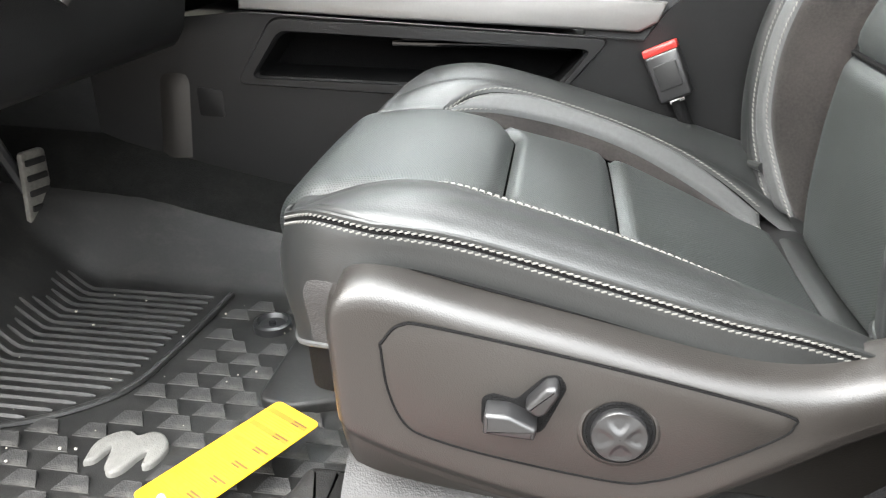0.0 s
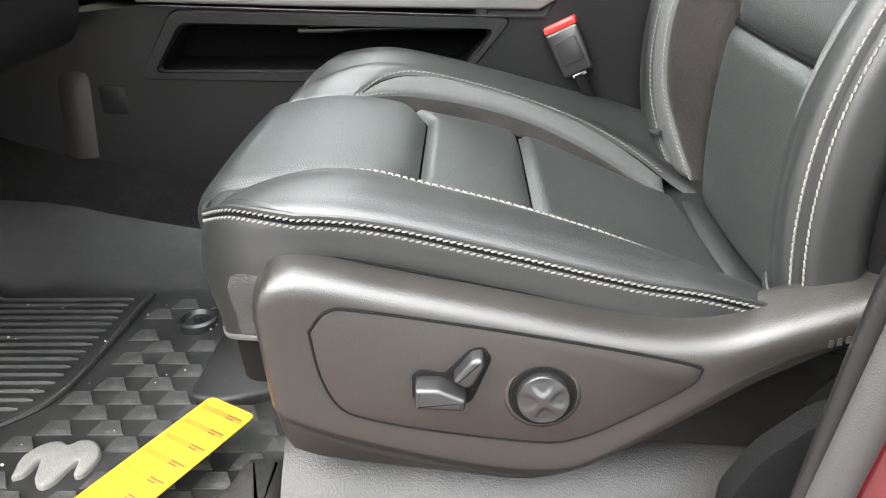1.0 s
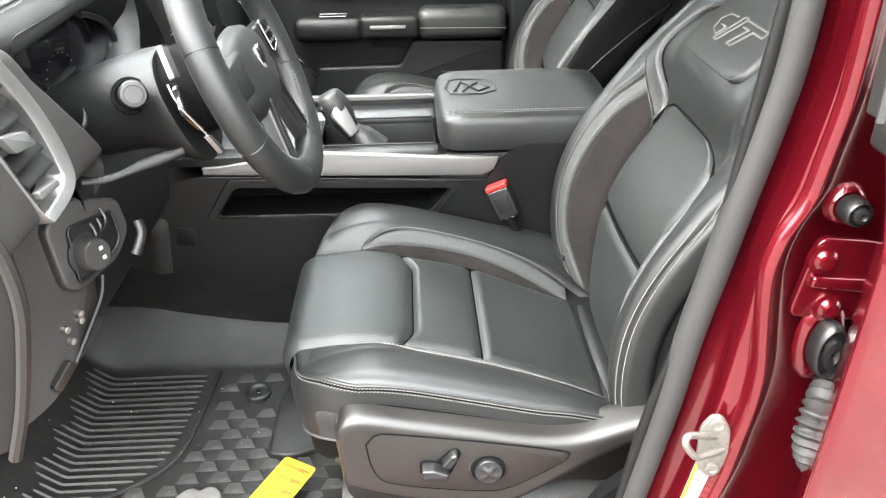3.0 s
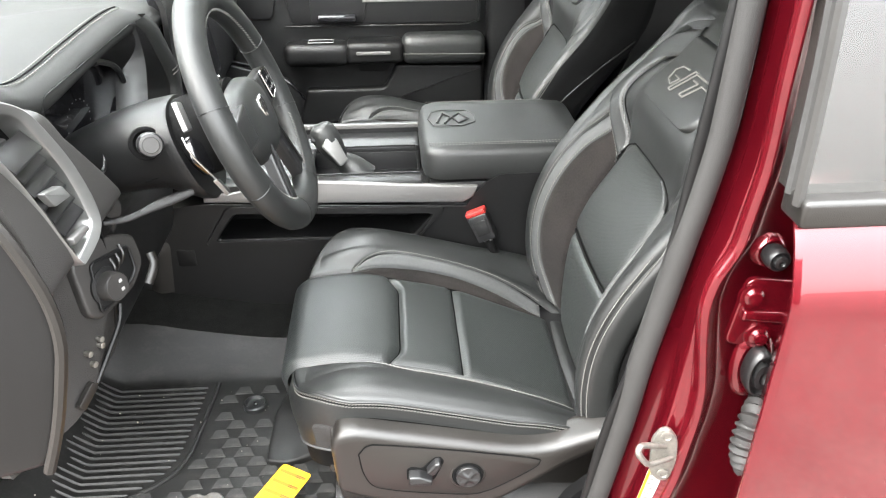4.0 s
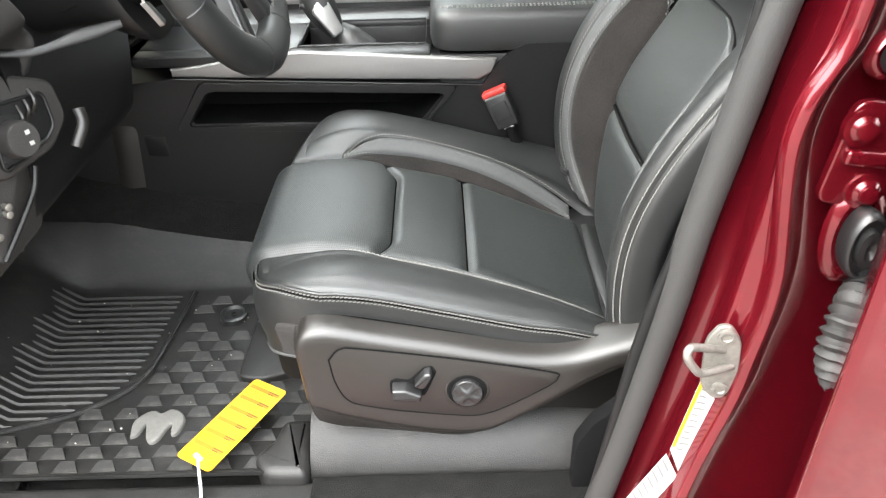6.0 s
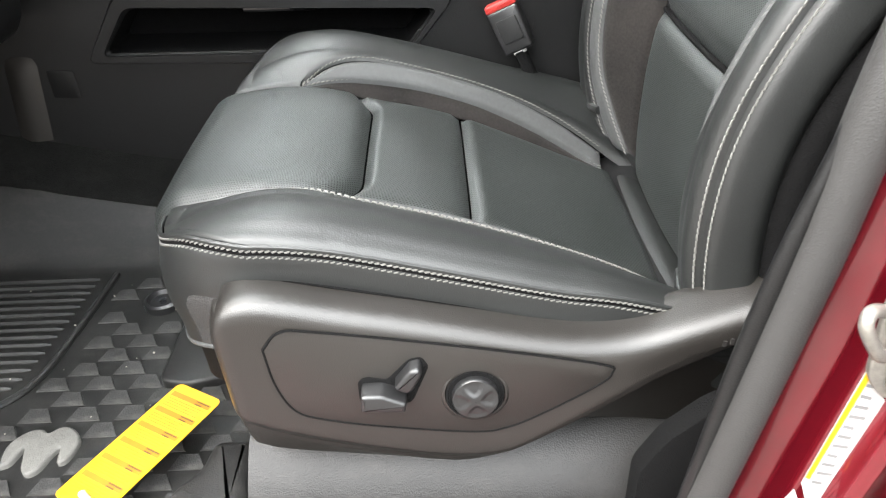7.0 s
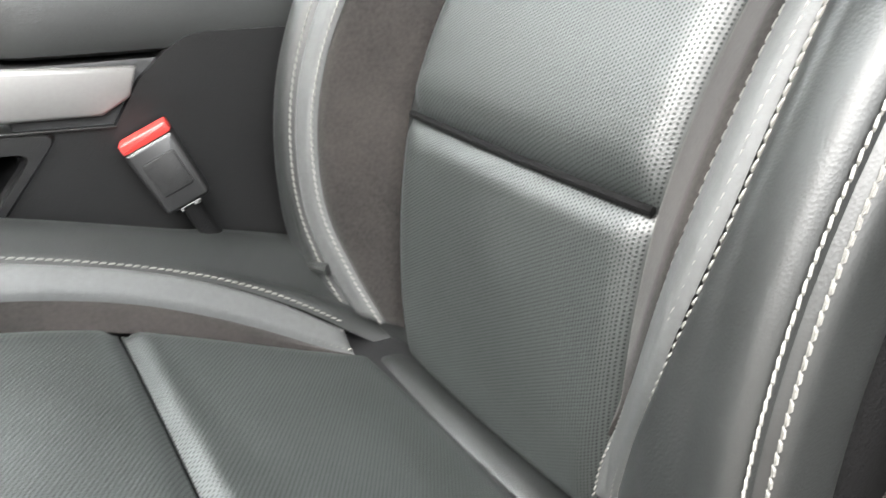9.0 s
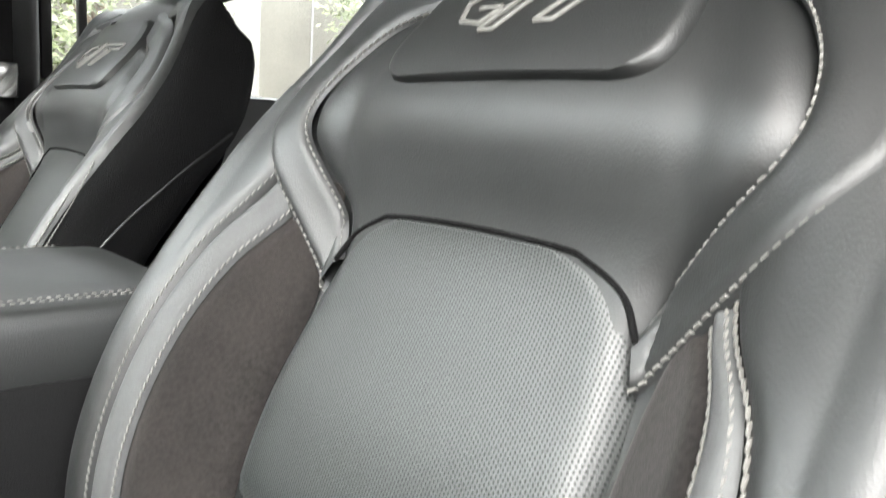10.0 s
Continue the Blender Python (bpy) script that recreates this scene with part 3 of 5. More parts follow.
        if s == out:
            sew(seat, cushion, [(a, s * min(d + wd + .007, .1955)) for (a, d), wd in list(zip(band_in, wide))[1:]], off=0.0045, sign=g, slant=0.25 * s, r=.0008)
            sew(seat, W, [(u, s * .0012) for u in (-.2, -.14, -.07, 0, .1, .2, .3, .38)], off=0.0016, sign=g, slant=-0.45 * s, pitch=.0052, length=.0060, r=.0007)
            sew(seat, W, [(u, s * .0074) for u in (-.2, -.14, -.07, 0, .1, .2, .3, .38)], off=0.0016, sign=g, slant=-0.45 * s, pitch=.0052, length=.0060, r=.0007)
            part("lip_groove", tube([Vector(W(u, s * .0043)) for u in np.linspace(-.2, .38, 120)], .0020, 6), FABRIC_SHADE, seat)
            part("lip_piping", tube([Vector(W(u, -s * .0015)) for u in np.linspace(-.2, .38, 90)], .0022, 6), LEATHER, seat)
    # near-black sunken core, so the gaps between panels look shaded
    core = panel(cushion, [(-.34, -.275), (-.1, -.275), (.37, -.275)], [(-.34, .275), (-.1, .275), (.37, .275)], 50, 60, puff=0, sink=0.0, off=-0.022)
    part("cushion_foam", core, FABRIC_SHADE, seat)

    # backrest
    B = back_b
    e = 0.1365
    P("back_insert", backrest, [(B(.15), -.128), (B(.25), -e), (B(.377), -e)], [(B(.15), .128), (B(.25), e), (B(.377), e)], 36, 30, PERF, "perforated leather lumbar panel", puff=0.007, sink=0.005, soft=0.018, sign=1)
    top = [(B(.380), e), (B(.44), e), (B(.50), .134), (B(.545), .127), (B(.565), .112), (B(.577), .088), (B(.581), .07)]
    P("back_insert", backrest, [(b, -q) for b, q in top], top, 36, 30, PERF, "perforated leather upper panel", puff=0.008, sink=0.006, soft=0.017, sign=1)
    # near-black tubes along the panel edges stand in for contact shade
    shade_path = spline([(b, -q) for b, q in top[3:]] + [(B(.583), 0)] + top[:2:-1], 60)
    part("lumbar_seam_shade", tube([Vector(backrest(B(.3785), q)) - .001 * normal(backrest, B(.3785), q) for q in np.linspace(-.134, .134, 30)], .0032, 6), FABRIC_SHADE, seat)
    part("insert_seam_shade", tube([Vector(backrest(b, q)) + .0065 * normal(backrest, b, q) for b, q in shade_path], .002, 6), FABRIC_SHADE, seat)
    bi = [(.17, .158), (.215, .177), (.27, .194), (.32, .200), (.39, .202), (.46, .199), (.515, .192), (.555, .178), (.595, .163)]
    slim = [(.122, .022), (.130, .025), (.150, .028), (.172, .027), (.193, .025), (.197, .022), (.190, .019), (.168, .014), (.156, .012)]
    for s in (-1, 1):
        g = 1
        bd = [(z, d, .027) for z, d in bi] if s != out else [(z, d, wd) for (z, _), (d, wd) in zip(bi, slim)]
        inner = [(B(z), s * d) for z, d, wd in bd]
        outer = [(B(z), s * (d + wd)) for z, d, wd in bd]
        P("suede_panel", backrest, [(B(z), s * (min(.1385, d - .004) if z < .55 else .145)) for z, d, wd in bd], inner, 44, 12, SUEDE, "charcoal suede side panel", puff=0.003, soft=0.012, sink=0.003, sign=g)
        P("leather_band", backrest, inner, outer, 50, 8, BAND, "grey leather band", puff=0.003, soft=0.009, sink=0.002, sign=g)
        P("back_bolster", backrest, [(B(z), s * (d + wd + .001)) for z, d, wd in bd] + [(B(.62), s * .195), (B(.66), s * .235)], [(B(z), s * .267) for z, d, wd in bd] + [(B(.62), s * .267), (B(.66), s * .267)], 60, 16, LEATHER, puff=0.005, soft=0.014, sign=g, ends=(1, 0))
        seam = .318 if full else .269
        if full:
            P("back_side", backrest, [(B(z), s * .269) for z in (.17, .3, .5, .7, .81)], [(B(z), s * (seam - .001)) for z in (.17, .3, .5, .7, .81)], 44, 10, LEATHER, puff=0.004, soft=0.012, sign=g, sides=(1, 1))
        P("back_shell", backrest, [(B(z), s * seam) for z in (.17, .3, .5, .7, .81)], [(B(.17), s * .37), (B(.3), s * .385), (B(.5), s * .385), (B(.7), s * .385), (B(.81), s * .35)], 44, 14, FABRIC_SHADE, "matt black back shell", puff=0.005, soft=0.014, sign=g, sides=(1, 1))
        if not full and s != out:
            part("side_seam", tube([Vector(backrest(B(z), s * q)) + .004 * normal(backrest, B(z), s * q) for z, q in spline([(.66, .375), (.60, .352), (.50, .325), (.38, .31), (.25, .305)], 30)], .0022, 6), GRAIN, seat)
        for off in (0.12, 0.8, 1.22):
            sew(seat, backrest, [(B(z), s * (d + off * wd)) for z, d, wd in bd], off=0.0012, sign=1, slant=0.25 * s)
        for q in (.2640, .2730):
            sew(seat, backrest, [(B(z), s * (q - n)) for z, n in ((.20, 0), (.26, 0), (.33, 0), (.4, 0), (.48, 0), (.54, .006), (.575, .02), (.60, .042))], off=0.0014, sign=1, slant=-0.12 * s)
        strap_in = [(B(.548), s * .124), (B(.575), s * .137), (B(.60), s * .159), (B(.625), s * .183), (B(.65), s * .191), (B(.685), s * .187), (B(.715), s * .169), (B(.735), s * .12)]
        strap_out = [(B(.524), s * .133), (B(.552), s * .164), (B(.575), s * .187), (B(.60), s * .209), (B(.635), s * .233), (B(.70), s * .241), (B(.755), s * .215), (B(.79), s * .12)]
        P("shoulder_strap", backrest, strap_in, strap_out, 50, 10, LEATHER, "matt leather strap panel", puff=0.004, soft=0.008, off=0.004, sink=0.003, sign=g, ends=(0, 0))
        sew(seat, backrest, [(b, lerp(q, s * .3, 0.02)) for b, q in strap_in], off=0.0050, sign=1, slant=0.12 * s)
        sew(seat, backrest, [(b, lerp(q, 0, 0.02)) for b, q in strap_out[:5]], off=0.0050, sign=1, slant=0.12 * s)
        P("shoulder", backrest, [(B(.62), s * .23), (B(.70), s * .236), (B(.77), s * .20), (B(.80), s * .12)], [(B(.62), s * .267), (B(.70), s * .267), (B(.77), s * .267), (B(.81), s * .267)], 24, 12, LEATHER, puff=0.004, soft=0.012, sign=g, ends=(0, 0))
    yoke = [(B(.52), .122), (B(.575), .136), (B(.60), .158), (B(.625), .182), (B(.65), .190), (B(.685), .186), (B(.715), .168), (B(.735), .12)]
    P("yoke", backrest, [(b, -q) for b, q in yoke], yoke, 44, 36, LEATHER, "smooth leather upper back panel", puff=0.007, soft=0.02, sign=1, ends=(0, 0))
    pad = [(B(.657), .085), (B(.661), .108), (B(.671), .121), (B(.69), .127), (B(.725), .128), (B(.76), .122), (B(.775), .108)]
    P("pad", backrest, [(b, -q) for b, q in pad], pad, 44, 56, LEATHER, "leather pad with an embroidered pale mark", puff=0.015, soft=0.011, sink=0.004, sign=1)
    # embroidered mark on the pad: plain slanted outlines
    strokes = [[(-.052, .690), (-.058, .706), (-.046, .718), (-.022, .720)], [(-.052, .690), (-.034, .686), (-.026, .700), (-.044, .700)], [(-.030, .680), (-.006, .724), (.004, .724), (-.020, .680), (-.030, .680)],
               [(.004, .722), (.062, .722)], [(.008, .712), (.024, .712), (.006, .684), (.018, .684), (.036, .712), (.060, .712), (.064, .722)]]
    for st in strokes:
        pts = []
        for (q0, z0), (q1, z1) in zip(st, st[1:]):
            for k in range(6):
                q, z = lerp(q0, q1, k / 5), lerp(z0, z1, k / 5)
                q, z = -q * 1.28 - .008, .708 + (z - .703) * .95
                pts.append(Vector(backrest(B(z), q)) + 0.0155 * normal(backrest, B(z), q))
        part("embroidery", tube(pts, 0.0019, 6), THREAD, seat, "pale embroidered outline")
    # hem under the backrest, and the loose tail of the door-side bolster
    for s in (-1, 1):
        part("back_hem", tube([Vector(backrest(B(.222 - .02 * k / 15), s * lerp(.20, .35, k / 15))) + .004 * normal(backrest, B(.222), s * lerp(.20, .35, k / 15)) for k in range(16)], .0055, 8), LEATHER, seat)
    part("bolster_tail", tube(spline([(.205, out * .281, .216), (.245, out * .284, .214), (.268, out * .280, .224), (.285, out * .270, .236), (.305, out * .25, .236)], 22), lambda k: .004 + .007 * math.sin(math.pi * k), 10, flat=.5), LEATHER, seat, "loose folded leather hem")
    # top roll, rear shell, headrest
    P("back_top", backrest, [(B(.775), -.262), (B(.79), -.262), (BACK_LEN[-1], -.24)], [(B(.775), .262), (B(.79), .262), (BACK_LEN[-1], .24)], 12, 40, LEATHER, puff=0.003, soft=0.01, sign=1, ends=(0, 0))
    core = panel(backrest, [(B(.13), -.37), (B(.4), -.37), (B(.80), -.36)], [(B(.13), .37), (B(.4), .37), (B(.80), .36)], 50, 60, puff=0, sink=0, off=-0.007, sign=1)
    part("back_foam", core, LEATHER, seat)
    rows = []
    for z in (.13, .2, .3, .4, .5, .6, .7, .77, .81):
        x, zz, nx, nz = back_mid(B(z))
        row = []
        for q in np.linspace(-1, 1, 15):
            nar = 1 - 0.22 * step((zz - 0.60) / 0.22)
            t = 0.085 + 0.035 * (1 - q * q) - (0.06 if z > .8 else 0)
            row.append((x - nx * t, q * 0.272 * nar, zz - nz * t))
        rows.append(row)
    part("back_shell", grid(rows), GRAIN, seat, "black plastic back shell")
    hr = []
    for i in range(17):
        th = math.pi * i / 16 - math.pi / 2
        row = []
        for j in range(32):
            ph = 2 * math.pi * j / 32
            k = lambda v, p: math.copysign(abs(v) ** p, v)
            X, Y, Z = k(math.cos(th), .6) * k(math.cos(ph), .6) * .055, k(math.cos(th), .6) * k(math.sin(ph), .6) * .135, k(math.sin(th), .6) * .085
            row.append((.575 + X + Z * .25, Y, .945 + Z - X * .25))
        hr.append(row)
    hb = grid(hr, closed_v=True)
    bmesh.ops.remove_doubles(hb, verts=hb.verts[:], dist=1e-5)
    part("headrest", hb, LEATHER, seat, "black leather headrest")
    for q in (-.06, .06):
        part("headrest_post", tube([(.56, q, .79), (.575, q, .90)], .007, 8), CHROME, seat)
    # floor frame
    for q in (-.2, .2):
        part("seat_rail", box(-.17, .36, q - .025, q + .025, -.03, .05, .006), SMOOTH, seat)
        part("seat_riser", box(-.12, .33, q - .02, q + .02, .04, .14, .01), SMOOTH, seat)
    part("seat_pan", box(-.17, .38, -.25, .25, .13, .15, .008), SMOOTH, seat)
    return seat


driver = front_seat(0.762, -1, True)
passenger = front_seat(1.625, 1, False)
passenger.location.x = 0.02
tagged(driver, "black leather and suede driver's seat with power controls on its side")
tagged(passenger, "black leather and suede front seat beside the far door")

# ---- side shield of the driver's seat, in the seat's own frame ----
def seat_part(name, bm, mat, label="", parent=None):
    bmesh.ops.translate(bm, verts=bm.verts[:], vec=(0, -0.762, 0)) if parent is None else None
    return part(name, bm, mat, parent or driver, label)


CREST = table([(-.160, .258), (-.152, .274), (-.138, .284), (-.112, .286), (-.048, .272), (.034, .254), (.118, .235), (.165, .229), (.20, .231), (.24, .243), (.30, .262), (.40, .292)])
RIM = table([(-.160, .158), (-.11, .138), (-.043, .117), (.02, .102), (.055, .098), (.085, .100), (.104, .108), (.15, .138), (.194, .169), (.22, .188), (.26, .211), (.30, .232), (.40, .266)])
FOOT = table([(-.160, .125), (-.145, .116), (-.12, .108), (-.044, .096), (.034, .086), (.19, .080), (.40, .06)])


def shield_row(x, push, dx):
    """The side shield's section at x: its broad rounded top, its face, its rim and the tucked-in part below."""
    c, r, f = CREST(x), RIM(x), FOOT(x)
    wide, tuck = .030 * step((x - .06) / .12), .008 + .050 * step((x - .04) / .14)
    sec = [(.512 + .6 * wide, c - .012 - wide), (.503 + .5 * wide, c - .001 - .5 * wide), (.490 + .3 * wide, c + .0015), (.474, c), (.461, c - .003), (.453, c - .009), (.4497, c - .017), (.449, c - .026)]
    sec += [(.449, lerp(c - .03, r + .012, k / 3)) for k in range(1, 4)] + [(.4505, r + .005), (.454, r - .001), (.452 + .45 * tuck, r - .008), (.453 + .8 * tuck, lerp(r, f, .55) - .003), (.455 + tuck, f)]
    return [(x + dx + .0006 * max(0, .25 - z) * 100 * step((-.10 - x) / .06), y + push, z) for y, z in spline(sec, 44)]


rows = [shield_row(-.157, p, d) for d, p in ((.006, .05), (.0, .030), (-.001, .016), (.001, .008), (.004, .003))] + [shield_row(x, 0, 0) for x in np.linspace(-.147, .40, 70)]
seat_part("side_shield", grid(rows), SHIELD, "warm black grained plastic side shield")
# black tube standing in for the shadow between the leather and the shield
gap_line = [(x, CREST(x)) for x in np.linspace(-.11, .17, 30)]
seat_part("shield_gap_shade", tube([Vector((x, .486, z + .002)) for x, z in gap_line], .0045, 8), FABRIC_SHADE)
inset = [(-.113, .240), (-.098, .257), (-.07, .257), (.05, .236), (.165, .211), (.178, .200), (.165, .185), (.12, .155), (.09, .140), (.06, .136), (-.02, .147), (-.07, .158), (-.095, .170), (-.108, .20)]
seat_part("control_panel", slab([tuple(p) for p in spline(inset + inset[:1], 70)[:-1]][::-1], side_at(0.4492), 0.0016, bevel=0.0008), SHIELD)
rim = [Vector((p[0], 0.4480, p[1])) for p in spline(inset + inset[:1], 90)]
seat_part("panel_groove", tube(rim, 0.0012, 6, caps=False), FABRIC_SHADE)
K = Matrix.Translation((0.0610, 0.4475, 0.1835)) @ Matrix.Rotation(radians(84), 4, "X")
seat_part("knob_dish", lathe([(.031, -.002), (.0285, .0012), (.0262, .0018), (.0250, .0005)], K, 44), SHIELD)
seat_part("knob_ring", lathe([(.0252, .0030), (.0235, .0034), (.0222, .0012), (.0200, -.003)], K, 44), FABRIC_SHADE)


def knob_face(r, a):
    """The knob's domed face with four thumb dimples."""
    h = .0100 + .0030 * math.cos(min(r / .0192, 1) * math.pi / 2)
    for k in range(4):
        b = radians(90 * k + 6)
        u, v = r * math.cos(a - b) - .0120, r * math.sin(a - b)
        h -= .0017 * step(1.5 - math.hypot(u / .0062, v / (.0060 + .3 * u)))
    return K @ Vector((r * math.cos(a), r * math.sin(a), h))


face_rows = [[knob_face(r, a) for a in np.linspace(0, 2 * math.pi, 72, endpoint=False)] for r in np.linspace(.0004, .0192, 22)]
side_rows = [[K @ Vector((r * math.cos(a), r * math.sin(a), h)) for a in np.linspace(0, 2 * math.pi, 72, endpoint=False)] for r, h in ((.0200, .0088), (.0202, .006), (.0202, -.004))]
seat_part("lumbar_knob", grid(face_rows + side_rows, closed_v=True), SMOOTH, "round black four-way lumbar knob")
lever_plate = rounded([(-.0385, .1785), (.0045, .1750), (.0085, .1800), (.0225, .2165), (.0165, .2270), (.0060, .2250), (-.0135, .2030), (-.0310, .2070), (-.0385, .2020)], .004)
seat_part("lever_recess", slab(lever_plate[::-1], side_at(0.4482), 0.0016, .0006), FABRIC_SHADE, "black recess round the seat switches")
slide = rounded([(-.0360, .1830), (.0015, .1810), (.0030, .1915), (-.0175, .2010), (-.0350, .2010)], .0025, 3)
seat_part("seat_slider", slab(slide[::-1], side_at(0.447), 0.019, .0035, 3), SMOOTH, "black seat position switch")
recl = rounded([(-.0070, .2050), (.0020, .1985), (.0080, .2010), (.0170, .2185), (.0150, .2255), (.0070, .2240)], .0025, 3)
seat_part("recline_switch", slab(recl[::-1], side_at(0.447), 0.015, .0035, 3), SMOOTH, "black backrest recline switch")
for k in range(9):
    x = .268 + .006 * k
    seat_part("moulded_mark", box(x, x + .003, .4482, .4505, .224 + .0019 * k, .230 + .0019 * k, 0), DASH)

# buckle
axis = Vector((.030, -.012, -.066)).normalized()
top = Vector((.134, 1.033, .352))
BK = along(top, axis, (-.25, -.95, .12))
buckle_bm = slab(rounded([(.004, -.023), (.068, -.021), (.068, .021), (.004, .023)], .005), BK @ Matrix.Translation((0, 0, -.012)), .024, .004, 3)
buckle = seat_part("seat_belt_buckle", buckle_bm, SMOOTH, "black seat belt buckle with a red button")
bm = slab(rounded([(-.006, -.0225), (.005, -.0225), (.005, .0225), (-.006, .0225)], .003), BK @ Matrix.Translation((0, 0, -.0115)), .023, .003)
seat_part("release_button", bm, BUTTON)
seat_part("buckle_tongue", slab(rounded([(.066, -.010), (.073, -.010), (.073, .010), (.066, .010)], .002), BK @ Matrix.Translation((0, 0, -.003)), .008, .001), CHROME)
seat_part("buckle_stalk", tube([top + axis * .070, top + axis * .10, top + axis * .16 + Vector((0.004, -.006, 0))], .012, 8, flat=.5), FABRIC_SHADE)
seat_part("buckle_plate", slab(rounded([(.018, -.015), (.052, -.015), (.052, .015), (.018, .015)], .003), BK @ Matrix.Translation((0, 0, .0115)), .002, .001), GRAIN)

# ---- floor mat ----
LIP = table([(-1.1, .13), (-.73, .118), (-.615, .110), (-.5, .085), (-.368, .060), (-.25, .05), (-.1, .045)])


def mat_z(x, y):
    z = 0.8 * max(0, -0.665 - x) ** 1.15
    if y > 0.93:
        t = min((y - 0.93) / 0.075, 1)
        z = max(z, z * (1 - t) + LIP(x) * t ** 1.3)
    if y < 0.475:
        z += 0.028 * step((0.475 - y) / 0.02)
    return z


floor_mat = thing("floor_mat", "black rubber all-weather floor mat, dusty, with a deep rim", "floor mat")
rows = [[(x, y, mat_z(x, y)) for y in np.concatenate([np.linspace(.452, .48, 6), np.linspace(.50, .92, 14), np.linspace(.93, 1.008, 12)])] for x in np.linspace(-1.05, -.172, 60)]
bm = shell(rows, (0, 0, -0.006))
part("mat_base", bm, RUBBER, floor_mat)
edge_path = spline([(-.452, .915), (-.458, .83), (-.466, .74), (-.474, .69), (-.495, .650), (-.55, .605), (-.62, .578), (-.70, .555), (-.80, .53), (-.95, .50)], 50)
part("heel_pad_rim", tube([(p[0], p[1], mat_z(*p) + .002) for p in edge_path], .006, 8, flat=.8), RUBBER, floor_mat)
part("retainer", lathe([(.026, 0), (.026, .010), (.021, .012), (.018, .006), (.006, .005)], Matrix.Translation((-.36, .838, 0)), 28), SMOOTH, floor_mat, "round black mat retainer")
part("retainer_pin", lathe([(.005, 0), (.005, .010), (.001, .011)], Matrix.Translation((-.36, .838, 0)), 12), GLOSS, floor_mat)
flap = rounded([(-.315, .665), (-.27, .655), (-.185, .69), (-.185, .86), (-.29, .875), (-.312, .80)], .015)
part("heel_flap", slab(flap, Matrix.Translation((0, 0, .0)), .016, .006, 3), RUBBER, floor_mat)

# raised lobed patch
lobes = spline([(-.456, .556), (-.460, .585), (-.448, .604), (-.432, .610), (-.420, .604), (-.408, .612), (-.392, .608), (-.380, .590), (-.384, .564), (-.394, .560), (-.398, .580), (-.404, .572), (-.410, .552), (-.420, .544), (-.430, .552), (-.436, .572), (-.440, .582), (-.446, .562), (-.456, .556)], 80)[:-1]
part("emblem", slab([tuple(p) for p in lobes], Matrix.Translation((0, -.012, .0)), .008, .0035, 3), EMBLEM, floor_mat, "raised pale grey lobed rubber patch")

# ribs of the heel pad
def rim_x(y):
    """Where the heel pad's rim lies at y."""
    pts = sorted((p[1], p[0]) for p in edge_path)
    return float(np.interp(y, [p[0] for p in pts], [p[1] for p in pts]))


y = .905
k = 0
while y > .54:
    x1 = min(rim_x(y) - .022, -.474 + .012 * (k % 2))
    x0 = -.708 + .010 * math.sin(5 * k)
    if x1 - x0 > .03:
        pts = [(x, y + .25 * max(0, -.665 - x), mat_z(x, y) + .001) for x in np.linspace(x0, x1, 22)]
        part("rib", tube(pts, lambda s: .0042 if .02 < s < .98 else .002, 6, flat=.8), RUBBER, floor_mat)
    y -= .0165
    k += 1

# raised scales of the tread
sc = bmesh.new()
base = [(-.0205, -.0085), (.0205, -.0085), (.0105, .0100), (-.0105, .0100)]
low = [sc.verts.new((x, y, 0)) for x, y in base]
high = [sc.verts.new((x * .96, y * .96, .0012 if y < 0 else .0058)) for x, y in base]
sc.faces.new(high)
for i in range(4):
    sc.faces.new((low[i], low[(i + 1) % 4], high[(i + 1) % 4], high[i]))
bmesh.ops.recalc_face_normals(sc, faces=sc.faces[:])
scale_mesh = bpy.data.meshes.new("tread_scale")
sc.to_mesh(scale_mesh)
sc.free()
scale_mesh.materials.append(SCALE_LIT)
row, y = 0, .490
while y < .90:
    x = -.99 + (.0285 if row % 2 else 0)
    while x < -.185:
        near_emblem = abs(x + .42) < .052 and abs(y - .578) < .042
        hole = (x + .36) ** 2 + (y - .838) ** 2 < .034 ** 2
        in_flap = x > -.325 and .65 < y < .885
        if x > rim_x(y) + .028 and not (near_emblem or hole or in_flap) or (y < .50 and not near_emblem):
            ob = new("tread_scale", scale_mesh)
            ob.parent = floor_mat
            ob.matrix_basis = Matrix.Translation((x, y, mat_z(x, y)))
        x += .057
    y += .0265
    row += 1
rnd = random.Random(4)
crumbs = thing("crumbs", "pale grit and crumbs scattered on the mat", "crumbs", kind="stuff")
bm = bmesh.new()
for k in range(34):
    x, y = rnd.uniform(-.75, -.3), rnd.uniform(.5, .9)
    s = rnd.uniform(.0006, .0018)
    bmesh.ops.create_icosphere(bm, subdivisions=1, radius=s, matrix=Matrix.Translation((x, y, mat_z(x, y) + .004)))
for x, y in ((-.475, .562), (-.492, .560), (-.60, .80), (-.645, .83)):
    bmesh.ops.create_icosphere(bm, subdivisions=1, radius=.0020, matrix=Matrix.Translation((x, y, mat_z(x, y) + .006)))
part("grains", bm, DIRT, crumbs)

# carpet between the mat and the console
rows = [[(x, y, z) for y, z in ((.985, -.02), (1.0, LIP(x) - .012), (1.02, LIP(x) + .02), (1.045, LIP(x) + .06), (1.07, LIP(x) + .075))] for x in np.linspace(-1.15, -.1, 24)]
tagged(part("carpet_side", grid(rows), CARPET), "black carpet rising to the console", "carpet", kind="structure")
